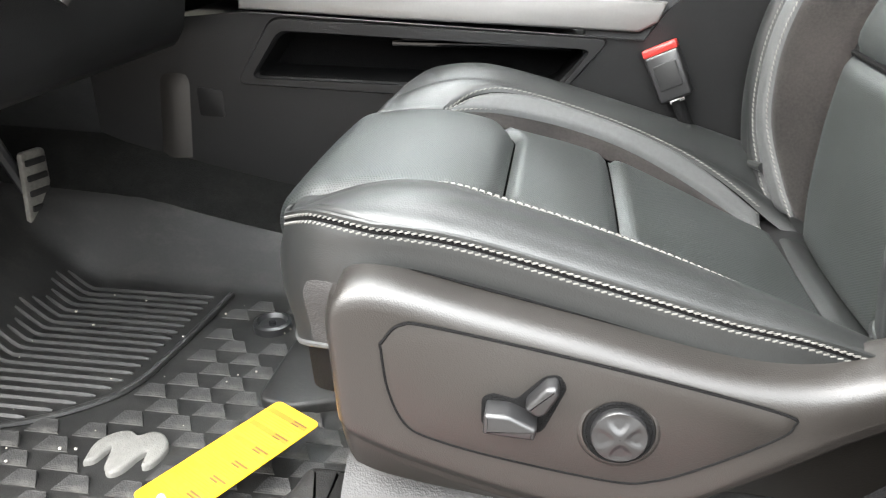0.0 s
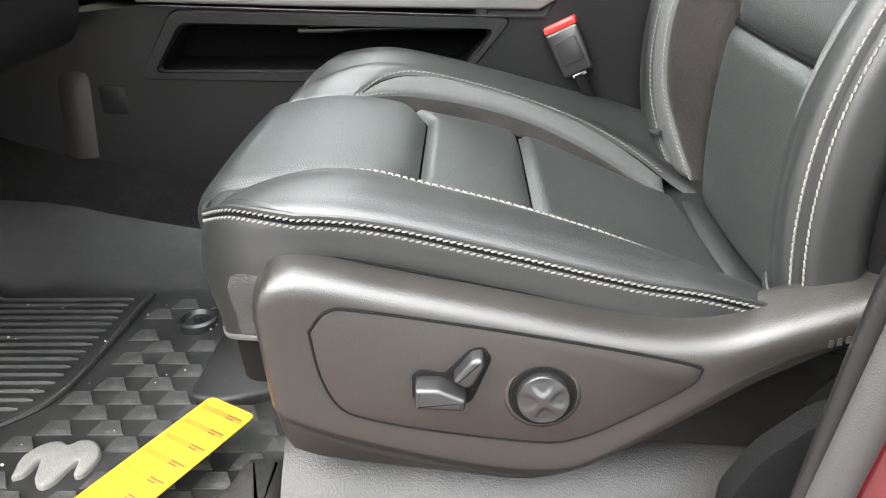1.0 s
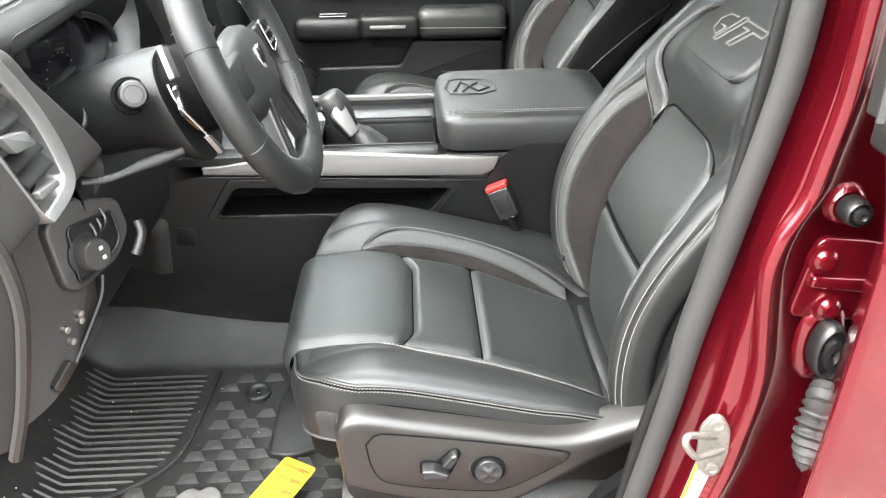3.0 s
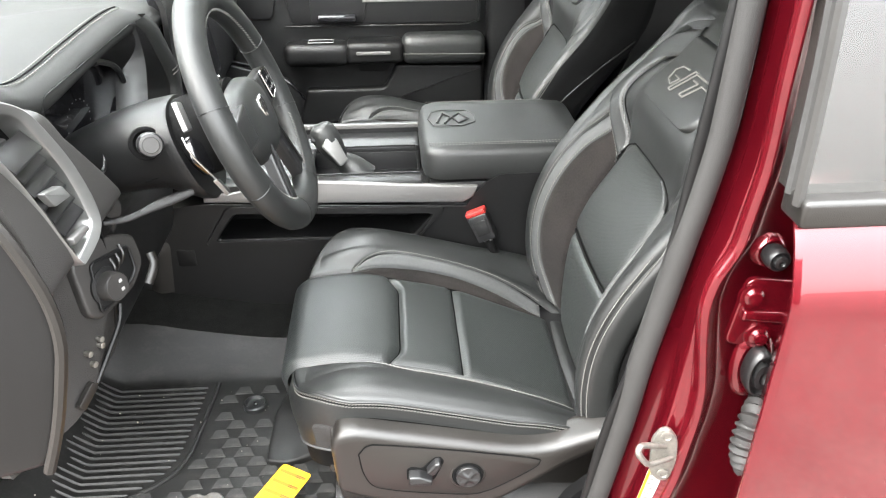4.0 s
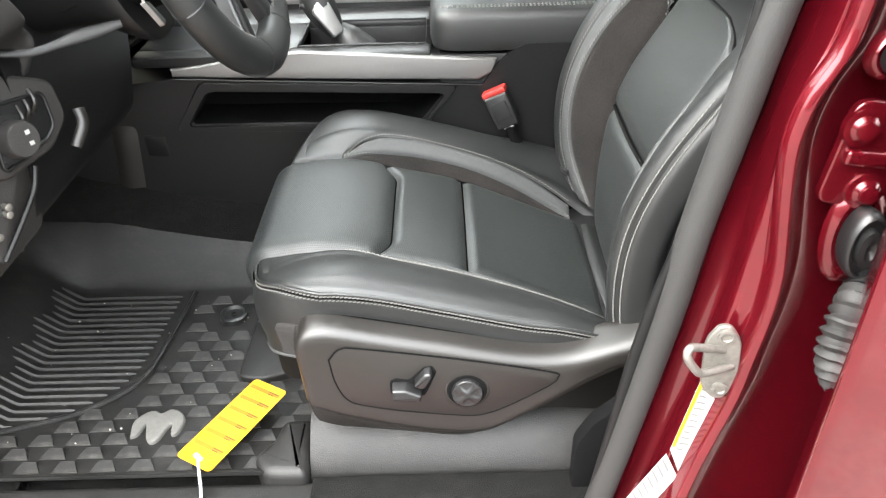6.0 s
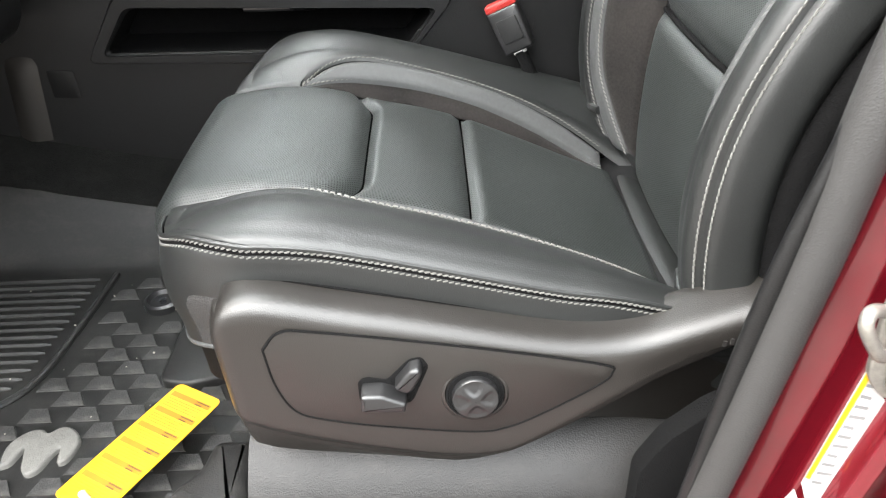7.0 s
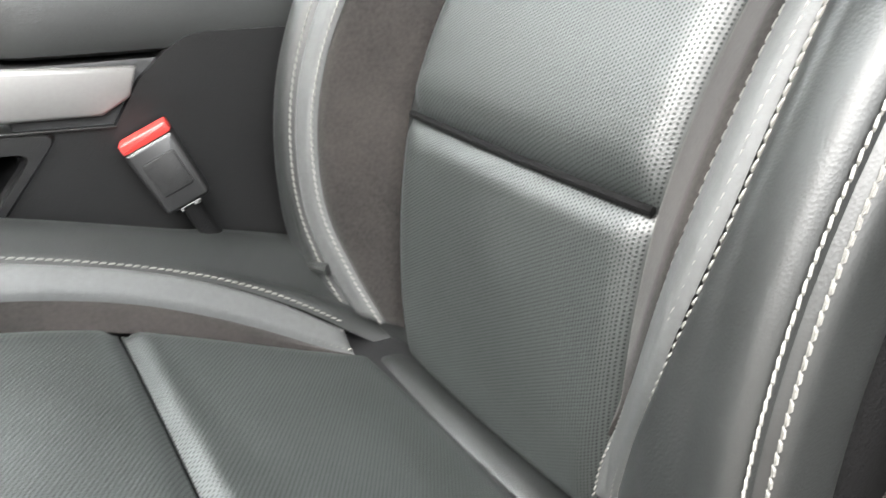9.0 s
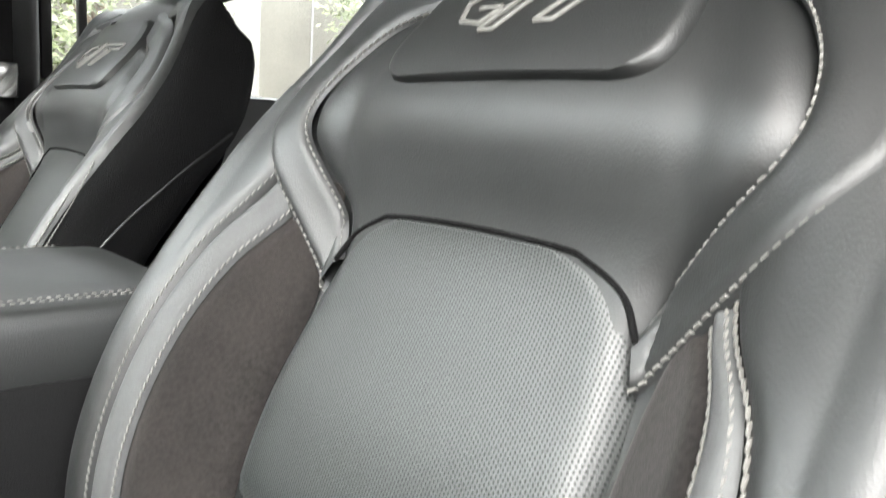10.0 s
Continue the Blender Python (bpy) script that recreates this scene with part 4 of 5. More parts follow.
rows = [[(x, y, 0.55 * max(0, -.70 - x) ** 1.15 * 1.4 - .012) for y in (.40, 1.0, 1.6, 2.0)] for x in np.linspace(-1.25, -.6, 10)]
tagged(part("carpet_front", grid(rows), CARPET), "black carpet rising to the firewall", "carpet", kind="structure")

# pedal
pedal = thing("pedal", "bright metal accelerator pedal with rubber ribs", "pedal")
PM = along((-.79, .985, .055), (0.02, .06, 1), (1, -.1, .25))
part("pedal_plate", slab(rounded([(0, -.028), (.13, -.024), (.13, .024), (0, .028)], .008), PM, .008, .003), ZINC, pedal)
for k in range(5):
    part("pedal_rib", slab(rounded([(.012 + .024 * k, -.02), (.022 + .024 * k, -.02), (.022 + .024 * k, .02), (.012 + .024 * k, .02)], .003), PM @ Matrix.Translation((0, 0, .007)), .004, .0015), RUBBER, pedal)
part("pedal_arm", tube([(-.80, .985, .12), (-.86, .985, .25), (-.92, .985, .40)], .010, 8), SMOOTH, pedal)

# door sill and seat-side cover
rows = [[(x, y, z) for y, z in spline([(.60, .085), (.53, .075), (.49, .05), (.462, .012), (.452, -.03), (.45, -.06)], 18)] for x in np.linspace(-.165, .42, 12)]
bm = shell(rows, (0, 0.003, -0.004))
sill = thing("door_sill", "dark grey plastic sill cover along the door opening", "door sill", kind="structure")
part("sill_cover", bm, SILL, sill)
part("sill_step", box(-1.25, .30, .36, .449, -.12, .012, .012, 3), SILL, sill)
part("sill_flange", box(-1.25, .42, .30, .359, -.20, -.03, .015, 3), RED, sill, "red painted outer sill")
part("sill_end", slab(rounded([(-.250, .478), (-.226, .444), (-.166, .440), (-.166, .548), (-.216, .548), (-.222, .510)], .014), Matrix.Translation((0, 0, -.02)), .056, .016, 4), SILL, sill, "dusty sill end piece")
part("sill_carpet", box(-.16, .29, .395, .452, -.03, .016, .004), CARPET, sill)

# yellow tag
tag = thing("yellow_tag", "yellow card tag with dark printed text on a white string", "tag")
c0, c1, c2 = Vector((-.272, .628, .041)), Vector((-.216, .596, .041)), Vector((-.337, .464, .038))
TX, TY = (c1 - c0), (c2 - c0)
TM = along(c0, TX, TX.cross(TY) * (1 if TX.cross(TY).z > 0 else -1))
w, h = TX.length, TY.dot(TM.to_3x3().col[1])
sg = 1 if h > 0 else -1
h = abs(h)
card = rounded([(0, 0), (w, 0), (w, sg * h), (0, sg * h)], .008)
part("card", slab(card if sg > 0 else card[::-1], TM, .0012, 0), YELLOW, tag)
for k in range(6):
    v = .012 + k * .025
    bm = box(w * .06, w * .94, min(sg * v, sg * (v + .007)), max(sg * v, sg * (v + .007)), .0012, .00145, 0)
    bmesh.ops.transform(bm, matrix=TM, verts=bm.verts[:])
    part("print_block", bm, PRINT2, tag)
    for j in range(2):
        bm = box(w * (.62 + .0 * j), w * (.9 - .12 * j), min(sg * (v + .001 + .004 * j), sg * (v + .003 + .004 * j)), max(sg * (v + .001 + .004 * j), sg * (v + .003 + .004 * j)), .00145, .0017, 0)
        bmesh.ops.transform(bm, matrix=TM, verts=bm.verts[:])
        part("print_bar", bm, PRINT, tag)
    for j in range(4):
        vv = v + .010 + .0035 * j
        bm = box(w * .1, w * (.9 - .15 * ((j * 7 + k) % 3) / 2), min(sg * vv, sg * (vv + .0012)), max(sg * vv, sg * (vv + .0012)), .0012, .0014, 0)
        bmesh.ops.transform(bm, matrix=TM, verts=bm.verts[:])
        part("print_bar", bm, PRINT2, tag)
end = TM @ Vector((w * .5, sg * (h - .012), .001))
part("string", tube(spline([end + Vector((0, 0, .002)), end + Vector((.006, -.02, .0)), end + Vector((.012, -.045, -.018)), end + Vector((.016, -.07, -.03))], 16), .0022, 6), PAPER, tag)
part("string_bead", tube([end + Vector((-.004, .004, .002)), end + Vector((.006, -.006, .003))], .004, 8), PAPER, tag)

# ---- centre console ----
console = thing("centre_console", "black centre console with a silver trim strip and side pocket", "console")
outer = [(-.70, .20), (-.66, .185), (-.58, .165), (-.43, .132), (-.30, .110), (0, .085), (.45, .06), (.45, .434), (.20, .434), (.185, .431), (.165, .42), (.140, .398), (.115, .360), (-.445, .386), (-.56, .375), (-.70, .34)]
hole = rounded([(-.392, .361), (.046, .346), (.000, .288), (-.440, .294)], .014, 5)
plate, liner = holed_plate(outer, hole, side_at(1.052), .30, .095)
part("console_side", plate, GRAIN, console)
frame_out = rounded([(-.404, .381), (.072, .362), (-.002, .268), (-.466, .283)], .016, 5)
ring = bmesh.new()
loops = [[ring.verts.new(side_at(y) @ Vector((px, pz, 0))) for px, pz in pts] for y, pts in ((1.052, frame_out), (1.0465, [(lerp(a, -.2, .012), lerp(b, .325, .05)) for a, b in frame_out]), (1.0465, [(lerp(a, -.2, -.006), lerp(b, .325, -.04)) for a, b in hole]), (1.0535, hole))]
for la, lb in zip(loops, loops[1:]):
    for k in range(len(la)):
        q = (k + 1) % len(la)
        ring.faces.new((la[k], la[q], lb[q], lb[k]))
part("pocket_frame", ring, GRAIN, console, "raised frame round the side pocket")
# lining coloured near-black to put the pocket's inner shade into it
part("pocket_shade_liner", liner, FABRIC_SHADE, console, "pocket lining, near-black for the shade inside")
part("console_far_side", box(-.70, .45, 1.345, 1.358, .05, .42, .004), GRAIN, console)
# rounded corner in a lighter plastic than the console, as a painted highlight
rows = [[(lerp(-.592, -.536, k / 9) - .10 * (.29 - z), 1.0535 - .007 * math.sin(math.pi * k / 9) * step((.30 - z) / .02), z) for k in range(10)] for z in np.linspace(.165, .30, 12)]
part("console_corner_glint", grid(rows), SHIELD, console, "rounded lower console corner, lighter for its highlight")
part("access_cover", slab(rounded([(-.530, .233), (-.490, .231), (-.490, .273), (-.530, .276)], .005)[::-1], side_at(1.0522), .0016, .0006), GRAIN, console)
trim = [(-.450, .390), (-.214, .380), (.106, .370), (.131, .384), (.139, .409), (.037, .415), (-.21, .431), (-.30, .425), (-.40, .409), (-.450, .404)]
part("trim_strip", slab(trim[::-1], side_at(1.058), .010, .004, 3), SILVER, console, "brushed silver trim strip")
part("trim_line", tube([(-.445, 1.049, .386), (.115, 1.049, .360)], .0014, 6), GRAIN, console)
part("console_top", box(-.52, .02, 1.056, 1.10, .405, .424, .004), SMOOTH, console)
part("console_top", box(-.52, .02, 1.245, 1.358, .405, .424, .004), SMOOTH, console)
part("console_top", box(-.52, -.225, 1.10, 1.245, .405, .424, .004), SMOOTH, console)
part("far_rail", box(-.30, .04, 1.335, 1.36, .41, .445, .008), SMOOTH, console)
part("far_rail_trim", box(-.30, .03, 1.332, 1.337, .436, .447, .001), SILVER, console)
part("tray_wall", box(-.225, .02, 1.10, 1.104, .34, .412, .001), SMOOTH, console)
part("tray_wall", box(-.225, .02, 1.241, 1.245, .34, .412, .001), SMOOTH, console)
part("tray_floor", box(-.24, .02, 1.10, 1.245, .335, .345, .001), GLOSS, console)
part("tray_rim", tube([(-.222, 1.098, .425), (.012, 1.098, .425), (.012, 1.247, .425), (-.222, 1.247, .425), (-.222, 1.098, .425)], .0022, 6), GRAIN, console)
for x in (-.10, -.03):
    part("cup_ring", tube([(x + .034 * math.cos(a), 1.17 + .034 * math.sin(a), .352) for a in np.linspace(0, 2 * math.pi, 30)], .003, 6), CHROME, console)
part("console_bin", box(.035, .45, 1.06, 1.35, .10, .415, .004), GRAIN, console)

lid = thing("armrest_lid", "padded black leather armrest lid with an embossed badge", "armrest")
sx, sy = .185, .158
rows = []
for k, (gr, z) in enumerate(((.93, .418), (.985, .422), (1.0, .432), (1.0, .450), (.995, .462), (.985, .474), (.96, .486), (.92, .491), (.7, .4935), (.4, .495), (0.02, .4955))):
    row = []
    for a in np.linspace(0, 2 * math.pi, 72, endpoint=False):
        c, s = math.cos(a), math.sin(a)
        row.append((.205 + gr * sx * math.copysign(abs(c) ** .22, c), 1.213 + gr * sy * math.copysign(abs(s) ** .25, s), z))
    rows.append(row)
part("pad", cap(grid(rows, closed_v=True)), LEATHER, lid, "black leather pad")


def lid_top(u, v):
    return (u, v, .4895)


for d in (0, .008):
    sew(lid, lid_top, [(.036, 1.084 + d), (.12, 1.083 + d), (.25, 1.083 + d), (.37, 1.084 + d)], off=.003 + .12 * d, pitch=.007, length=.005, r=.0008)
sew(lid, lid_top, [(.04, 1.352), (.2, 1.354), (.37, 1.352)], off=.003, pitch=.007, length=.005, r=.0008)
badge = [(.040, 1.229), (.052, 1.187), (.117, 1.183), (.148, 1.205), (.150, 1.25), (.132, 1.281), (.070, 1.283), (.050, 1.27)]
part("badge_outline", tube([(x, y, .4962) for x, y in badge + badge[:1]], .0016, 6), SMOOTH, lid, "embossed angular badge outline")
part("badge_shape", tube([(x, y, .4962) for x, y in ((.060, 1.205), (.075, 1.262), (.095, 1.235), (.115, 1.262), (.135, 1.225), (.110, 1.20), (.095, 1.235), (.078, 1.20))], .0022, 6), SMOOTH, lid)

shifter = thing("gear_shifter", "black and satin chrome gear lever on a leather boot", "gear lever")
part("boot", tube(spline([(-.110, 1.155, .40), (-.128, 1.158, .425), (-.150, 1.16, .445)], 12), lambda s: .042 - .022 * s, 16), LEATHER, shifter)
part("knob", tube(spline([(-.150, 1.16, .44), (-.170, 1.163, .475), (-.186, 1.166, .505), (-.196, 1.168, .525)], 16), lambda s: .017 + .014 * math.sin(math.pi * min(s * .9, 1)) if s < .97 else .016, 20), LEATHER, shifter)
part("chrome_face", slab(rounded([(-.004, -.012), (.056, -.019), (.068, .0), (.056, .019), (-.004, .012)], .006), along((-.147, 1.139, .447), (-.52, .08, .85), (.45, -.85, .3)), .010, .004, 3), BEZEL, shifter, "satin chrome face plate")
part("shift_button", slab(rounded([(.046, -.008), (.060, -.008), (.060, .008), (.046, .008)], .003), along((-.143, 1.145, .445), (-.52, .08, .85), (.45, -.85, .3)) @ Matrix.Translation((0, 0, .007)), .004, .001), SMOOTH, shifter)
part("side_button", tube([(-.20, 1.15, .495), (-.212, 1.148, .498)], .007, 10), SMOOTH, shifter)

shifter.location = (-.008, 0, -.012)

# ---- steering wheel and column ----
HUB = Vector((-.26, .752, .706))
AX = Vector((math.cos(radians(21)), 0, math.sin(radians(21))))
UP = Vector((-AX.z, 0, AX.x))
ACROSS = Vector((0, 1, 0))


def wheel_at(u, v, w=0.0):
    return HUB + ACROSS * u + UP * v + AX * w


wheel = thing("steering_wheel", "black leather steering wheel with silver accents and a plain emblem", "steering wheel")
R = .180
rows = []
for a in np.linspace(0, 2 * math.pi, 96, endpoint=False):
    c, s = math.cos(a), math.sin(a)
    rows.append([wheel_at((R + .0260 * math.cos(b)) * c, (R + .0260 * math.cos(b)) * s, .0215 * math.sin(b)) for b in np.linspace(0, 2 * math.pi, 16, endpoint=False)])
part("rim", grid(rows, closed_u=True, closed_v=True), LEATHER, wheel)
for a in (200, 340, 20, 160, 250, 290):
    a = radians(a)
    part("rim_seam", tube([wheel_at((R + .0262 * math.cos(b)) * math.cos(a), (R + .0262 * math.cos(b)) * math.sin(a), .0217 * math.sin(b)) for b in np.linspace(0, 2 * math.pi, 17)], .0008, 5), SMOOTH, wheel)


def rim_inner(u, v):
    a, b = u / R, math.pi + v
    return tuple(wheel_at((R + .0262 * math.cos(b)) * math.cos(a), (R + .0262 * math.cos(b)) * math.sin(a), .0217 * math.sin(b)))


for a0, a1 in ((20, 160), (205, 245), (295, 335)):
    for v in (-.55,):
        sew(wheel, rim_inner, [(R * radians(lerp(a0, a1, k / 6)), v) for k in range(7)], pitch=.006, length=.007, r=.0008, off=.001, slant=.8, sign=1)
hubpts = []
for gr, w in ((.0, .016), (.5, .0145), (.8, .009), (.95, -.002), (1.0, -.016), (.9, -.04)):
    hubpts.append([wheel_at(gr * .090 * math.copysign(abs(math.cos(a)) ** .75, math.cos(a)), -.016 + gr * .066 * math.copysign(abs(math.sin(a)) ** .8, math.sin(a)), w) for a in np.linspace(0, 2 * math.pi, 48, endpoint=False)])
hb = grid(hubpts, closed_v=True)
bmesh.ops.remove_doubles(hb, verts=hb.verts[:], dist=1e-5)
part("airbag_cover", hb, LEATHER, wheel, "black grained airbag cover")
WM = Matrix((( ACROSS.x, UP.x, AX.x, HUB.x), (ACROSS.y, UP.y, AX.y, HUB.y), (ACROSS.z, UP.z, AX.z, HUB.z), (0, 0, 0, 1)))
em = [(-.010, -.016), (-.017, .002), (-.012, .015), (-.003, .012), (0, .016), (.003, .012), (.012, .015), (.017, .002), (.010, -.016), (.004, -.010), (0, -.020), (-.004, -.010)]
part("emblem", slab(em, WM @ Matrix.Translation((0, .0, .0135)), .004, .0015), CHROME, wheel, "plain silver emblem")
for u in (-.03, .03):
    part("print_bar", slab([(u - .004, -.036), (u + .004, -.036), (u + .004, -.033), (u - .004, -.033)], WM @ Matrix.Translation((0, 0, .0140)), .0006, 0), GREYPRINT, wheel)
for s in (-1, 1):
    sp = rounded([(s * .055, .030), (s * .172, .022), (s * .172, -.022), (s * .060, -.030)], .008)
    part("spoke", slab(sp if s > 0 else sp[::-1], WM @ Matrix.Translation((0, 0, -.014)), .022, .006, 3), SMOOTH, wheel)
    pad_o = rounded([(s * .088, .030), (s * .132, .026), (s * .132, -.016), (s * .092, -.022)], .006)
    pad_b = part("switch_pad", slab(pad_o if s > 0 else pad_o[::-1], WM @ Matrix.Translation((0, 0, .007 if s > 0 else -.010)), .006, .002), GLOSS, wheel, "gloss black switch pad with pale marks")
    part("pad_frame", tube([WM @ Vector((x, y, .012 if s > 0 else -.005)) for x, y in pad_o + pad_o[:1]], .0014, 6), CHROME if s > 0 else GLOSS, pad_b)
    for i in range(3):
        for j in range(2):
            u, v = s * (.097 + .013 * i), -.006 + .016 * j
            part("switch_mark", slab([(u - .003, v - .002), (u + .003, v - .002), (u + .003, v + .002), (u - .003, v + .002)], WM @ Matrix.Translation((0, 0, .013 if s > 0 else -.004)), .0006, 0), GREYPRINT, pad_b)
for s in (-1, 1):
    arm = rounded([(s * .020, -.055), (s * .048, -.045), (s * .085, -.160), (s * .050, -.170)], .008)
    part("lower_spoke", slab(arm[::-1] if s > 0 else arm, WM @ Matrix.Translation((0, 0, -.012)), .020, .006, 3), SMOOTH, wheel)
    part("spoke_trim", tube([wheel_at(s * .046, -.05, .010), wheel_at(s * .082, -.158, .008)], .003, 6), SMOOTH, wheel)
    pd = rounded([(s * .104, .080), (s * .086, .072), (s * .102, .032), (s * .122, .038)], .004)
    part("shift_paddle", slab(pd if s > 0 else pd[::-1], WM @ Matrix.Translation((0, 0, -.072)), .008, .003, 3), BEZEL, wheel, "satin silver shift paddle")
    pd = rounded([(s * .112, .030), (s * .084, .006), (s * .092, -.034), (s * .112, -.040), (s * .136, -.002)], .006)
    part("shift_paddle", slab(pd if s > 0 else pd[::-1], WM @ Matrix.Translation((0, 0, -.078)), .008, .003, 3), GLOSS, wheel, "gloss black shift paddle")
    part("paddle_edge", tube([wheel_at(s * u, v, -.070) for u, v in ((.140, .038), (.145, .022), (.142, .004), (.112, -.050))], .0018, 8), CHROME, wheel)
    part("paddle_tip", slab((lambda q: q if s > 0 else q[::-1])(rounded([(s * .118, -.046), (s * .106, -.050), (s * .092, -.078), (s * .103, -.082)], .003)), WM @ Matrix.Translation((0, 0, -.074)), .007, .002), BEZEL, wheel)

column = thing("steering_column", "black steering column shroud with stalk and tilt lever", "steering column")
rows = []
for w, wide, top_v, low_v in ((-.1125, .079, .060, -.100), (-.113, .083, .064, -.106), (-.117, .0845, .066, -.109), (-.13, .084, .068, -.104), (-.15, .080, .072, -.086), (-.17, .077, .074, -.066), (-.20, .071, .076, -.056), (-.23, .064, .076, -.050), (-.27, .056, .074, -.042), (-.31, .05, .07, -.035)):
    rows.append([wheel_at(wide * math.copysign(abs(math.cos(a)) ** .85, math.cos(a)), lerp(low_v, top_v, .5 + .5 * math.copysign(abs(math.sin(a)) ** .85, math.sin(a))), w) for a in np.linspace(0, 2 * math.pi, 44, endpoint=False)])
part("shroud", cap(grid(rows, closed_v=True)), GRAIN, column)
part("clock_spring", tube([wheel_at(0, -.006, w) for w in (-.116, -.10, -.06, -.02)], .066, 28), FABRIC_SHADE, column, "dark drum behind the wheel")
part("shroud_seam", tube([wheel_at(.0862 * math.cos(a) * k, -.003 + .0862 * math.sin(a) * k, w) for w, a, k in ((-.118, radians(193), 1), (-.15, radians(195), .925), (-.19, radians(197), .84))], .0009, 6), FABRIC_SHADE, column)
st0, st1 = Vector((-.425, .705, .672)), Vector((-.388, .622, .702))
part("stalk", tube([st0, st0.lerp(st1, .5), st0.lerp(st1, .8), st1], .015, 16), SMOOTH, column)
dd = (st1 - st0).normalized()
stalk_end = part("stalk_knob", lathe([(.017, -.028), (.0185, -.024), (.0185, -.004), (.016, 0)], along(st1, dd.orthogonal(), dd), 28), SMOOTH, column)
part("stalk_boss", lathe([(.026, -.004), (.025, .006), (.020, .007), (.016, .001)], along(st0.lerp(st1, .30), dd.orthogonal(), dd), 28), FABRIC_SHADE, column, "dark stalk opening")
part("stalk_cap", lathe([(.0155, -.001), (.0155, .0015), (.012, .002), (.0115, .0005), (.003, .0005)], along(st1, dd.orthogonal(), dd), 28), SHIELD, stalk_end)
part("tilt_lever", tube(spline([(-.470, .590, .596), (-.440, .612, .590), (-.400, .645, .596), (-.354, .668, .604)], 14), lambda s: .0055 + .0035 * math.sin(math.pi * min(max((s - .5) * 2, 0), 1)), 10, flat=.5), GRAIN, column, "black column tilt lever")

# ---- dashboard ----
dash = thing("dashboard", "black padded dashboard with stitched top and side vent", "dashboard")


# top pad, from the windscreen to the brow
BROW_Z = table([(.34, .79), (.40, .822), (.47, .828), (.53, .815), (.578, .796), (.64, .788), (.8, .791), (.95, .792), (1.06, .785), (1.16, .760), (1.3, .75), (1.98, .75)])
rows = []
for y in np.concatenate([np.linspace(.345, .70, 24), np.linspace(.72, 1.98, 26)]):
    z = BROW_Z(y)
    k = step((y - .52) / .1) * step((1.2 - y) / .1)  # hood over the instruments
    brow = [(-1.28, y, .735), (-1.0, y, z - .035), (-.75, y, z + .002), (-.62, y, z + .016), (-.548, y, z + .012), (-.520, y, z - .004), (-.517, y, z - .022), (-.53, y, z - .036), (-.58, y, z - .040)]
    rows.append([tuple(p) for p in spline(brow, 34)])
part("top_pad", grid(rows), PADTOP, dash, "black stitched leather top pad")


def brow_s(u, v):
    return (-.540 - u, v, BROW_Z(v) + .0140 + .05 * u)


part("pad_seam", tube([brow_s(.008, v) for v in np.linspace(.36, 1.06, 60)], .0014, 6), FABRIC_SHADE, dash, "dark sewn joint")
for o in (0, .016):
    sew(dash, brow_s, [(o, .36), (o, .45), (o, .53), (o, .578), (o, .64), (o, .8), (o, 1.0), (o, 1.06)], pitch=.009, length=.0068, off=.0012, r=.0010)
# face below the brow: left of, under and right of the instruments
def face(y0, y1, prof, name, mat=GRAIN, n=12, label=""):
    bm = shell([[(x, y, z) for x, z in spline(prof, 26)] for y in np.linspace(y0, y1, n)], (-0.012, 0, 0))
    return part(name, bm, mat, dash, label)


def pod_y(t, z):
    """Across the pod from its outer end to the edge beside the instruments."""
    return lerp(.345, float(np.interp(z, [.50, .56, .60, .65, .70, .75, .785, .81], [.615, .660, .680, .634, .594, .557, .545, .53])), t)


pod = [(-.53, .80), (-.485, .79), (-.468, .75), (-.452, .68), (-.448, .63), (-.462, .590), (-.48, .55), (-.485, .50), (-.49, .46), (-.50, .40), (-.515, .345), (-.56, .335), (-.75, .36)]
VENT_OUT = [(.36, .875), (.427, .848), (.475, .820), (.504, .783), (.534, .721), (.546, .654), (.524, .620), (.458, .611), (.437, .620), (.421, .663), (.407, .714), (.391, .760), (.373, .798), (.348, .845)]
VENT_IN = [(.362, .860), (.413, .834), (.458, .810), (.480, .776), (.508, .716), (.515, .653), (.502, .634), (.452, .627), (.442, .630), (.427, .667), (.413, .718), (.397, .764), (.379, .802), (.358, .843)]


def in_vent(y, z):
    """Whether a point of the fascia lies within the air vent's opening."""
    inside = False
    for (a, b), (c, d) in zip(VENT_MID, VENT_MID[1:] + VENT_MID[:1]):
        if (b > z) != (d > z) and y < a + (z - b) * (c - a) / (d - b):
            inside = not inside
    return inside


VENT_MID = [lerp(Vector(a), Vector(b), .55)[:] for a, b in zip(VENT_OUT, VENT_IN)]
bm = shell([[(lerp(x - .05 * max(0, (t - .9) / .1) ** 2 * step((z - .57) / .04), min(x, -.503 + .444 * (y - .565) - .167 * (z - .495)), step((.625 - z) / .05)), y, z) for x, z in spline(pod, 150) for y in (pod_y(t, z),)] for t in np.linspace(0, 1, 90)], (-0.012, 0, 0))
bmesh.ops.delete(bm, geom=[f for f in bm.faces if (lambda c: c.x > -.54 and in_vent(c.y, c.z))(f.calc_center_median())], context='FACES')
part("fascia_left", bm, DASH, dash)
face(.60, .985, [(-.52, .635), (-.505, .63), (-.49, .60), (-.480, .555), (-.482, .50), (-.492, .43), (-.510, .36), (-.56, .345), (-.75, .36)], "knee_panel", GRAIN)
face(1.205, 1.98, [(-.53, .79), (-.50, .77), (-.50, .68), (-.50, .60), (-.51, .50), (-.54, .42), (-.62, .38), (-.75, .38)], "fascia_right")
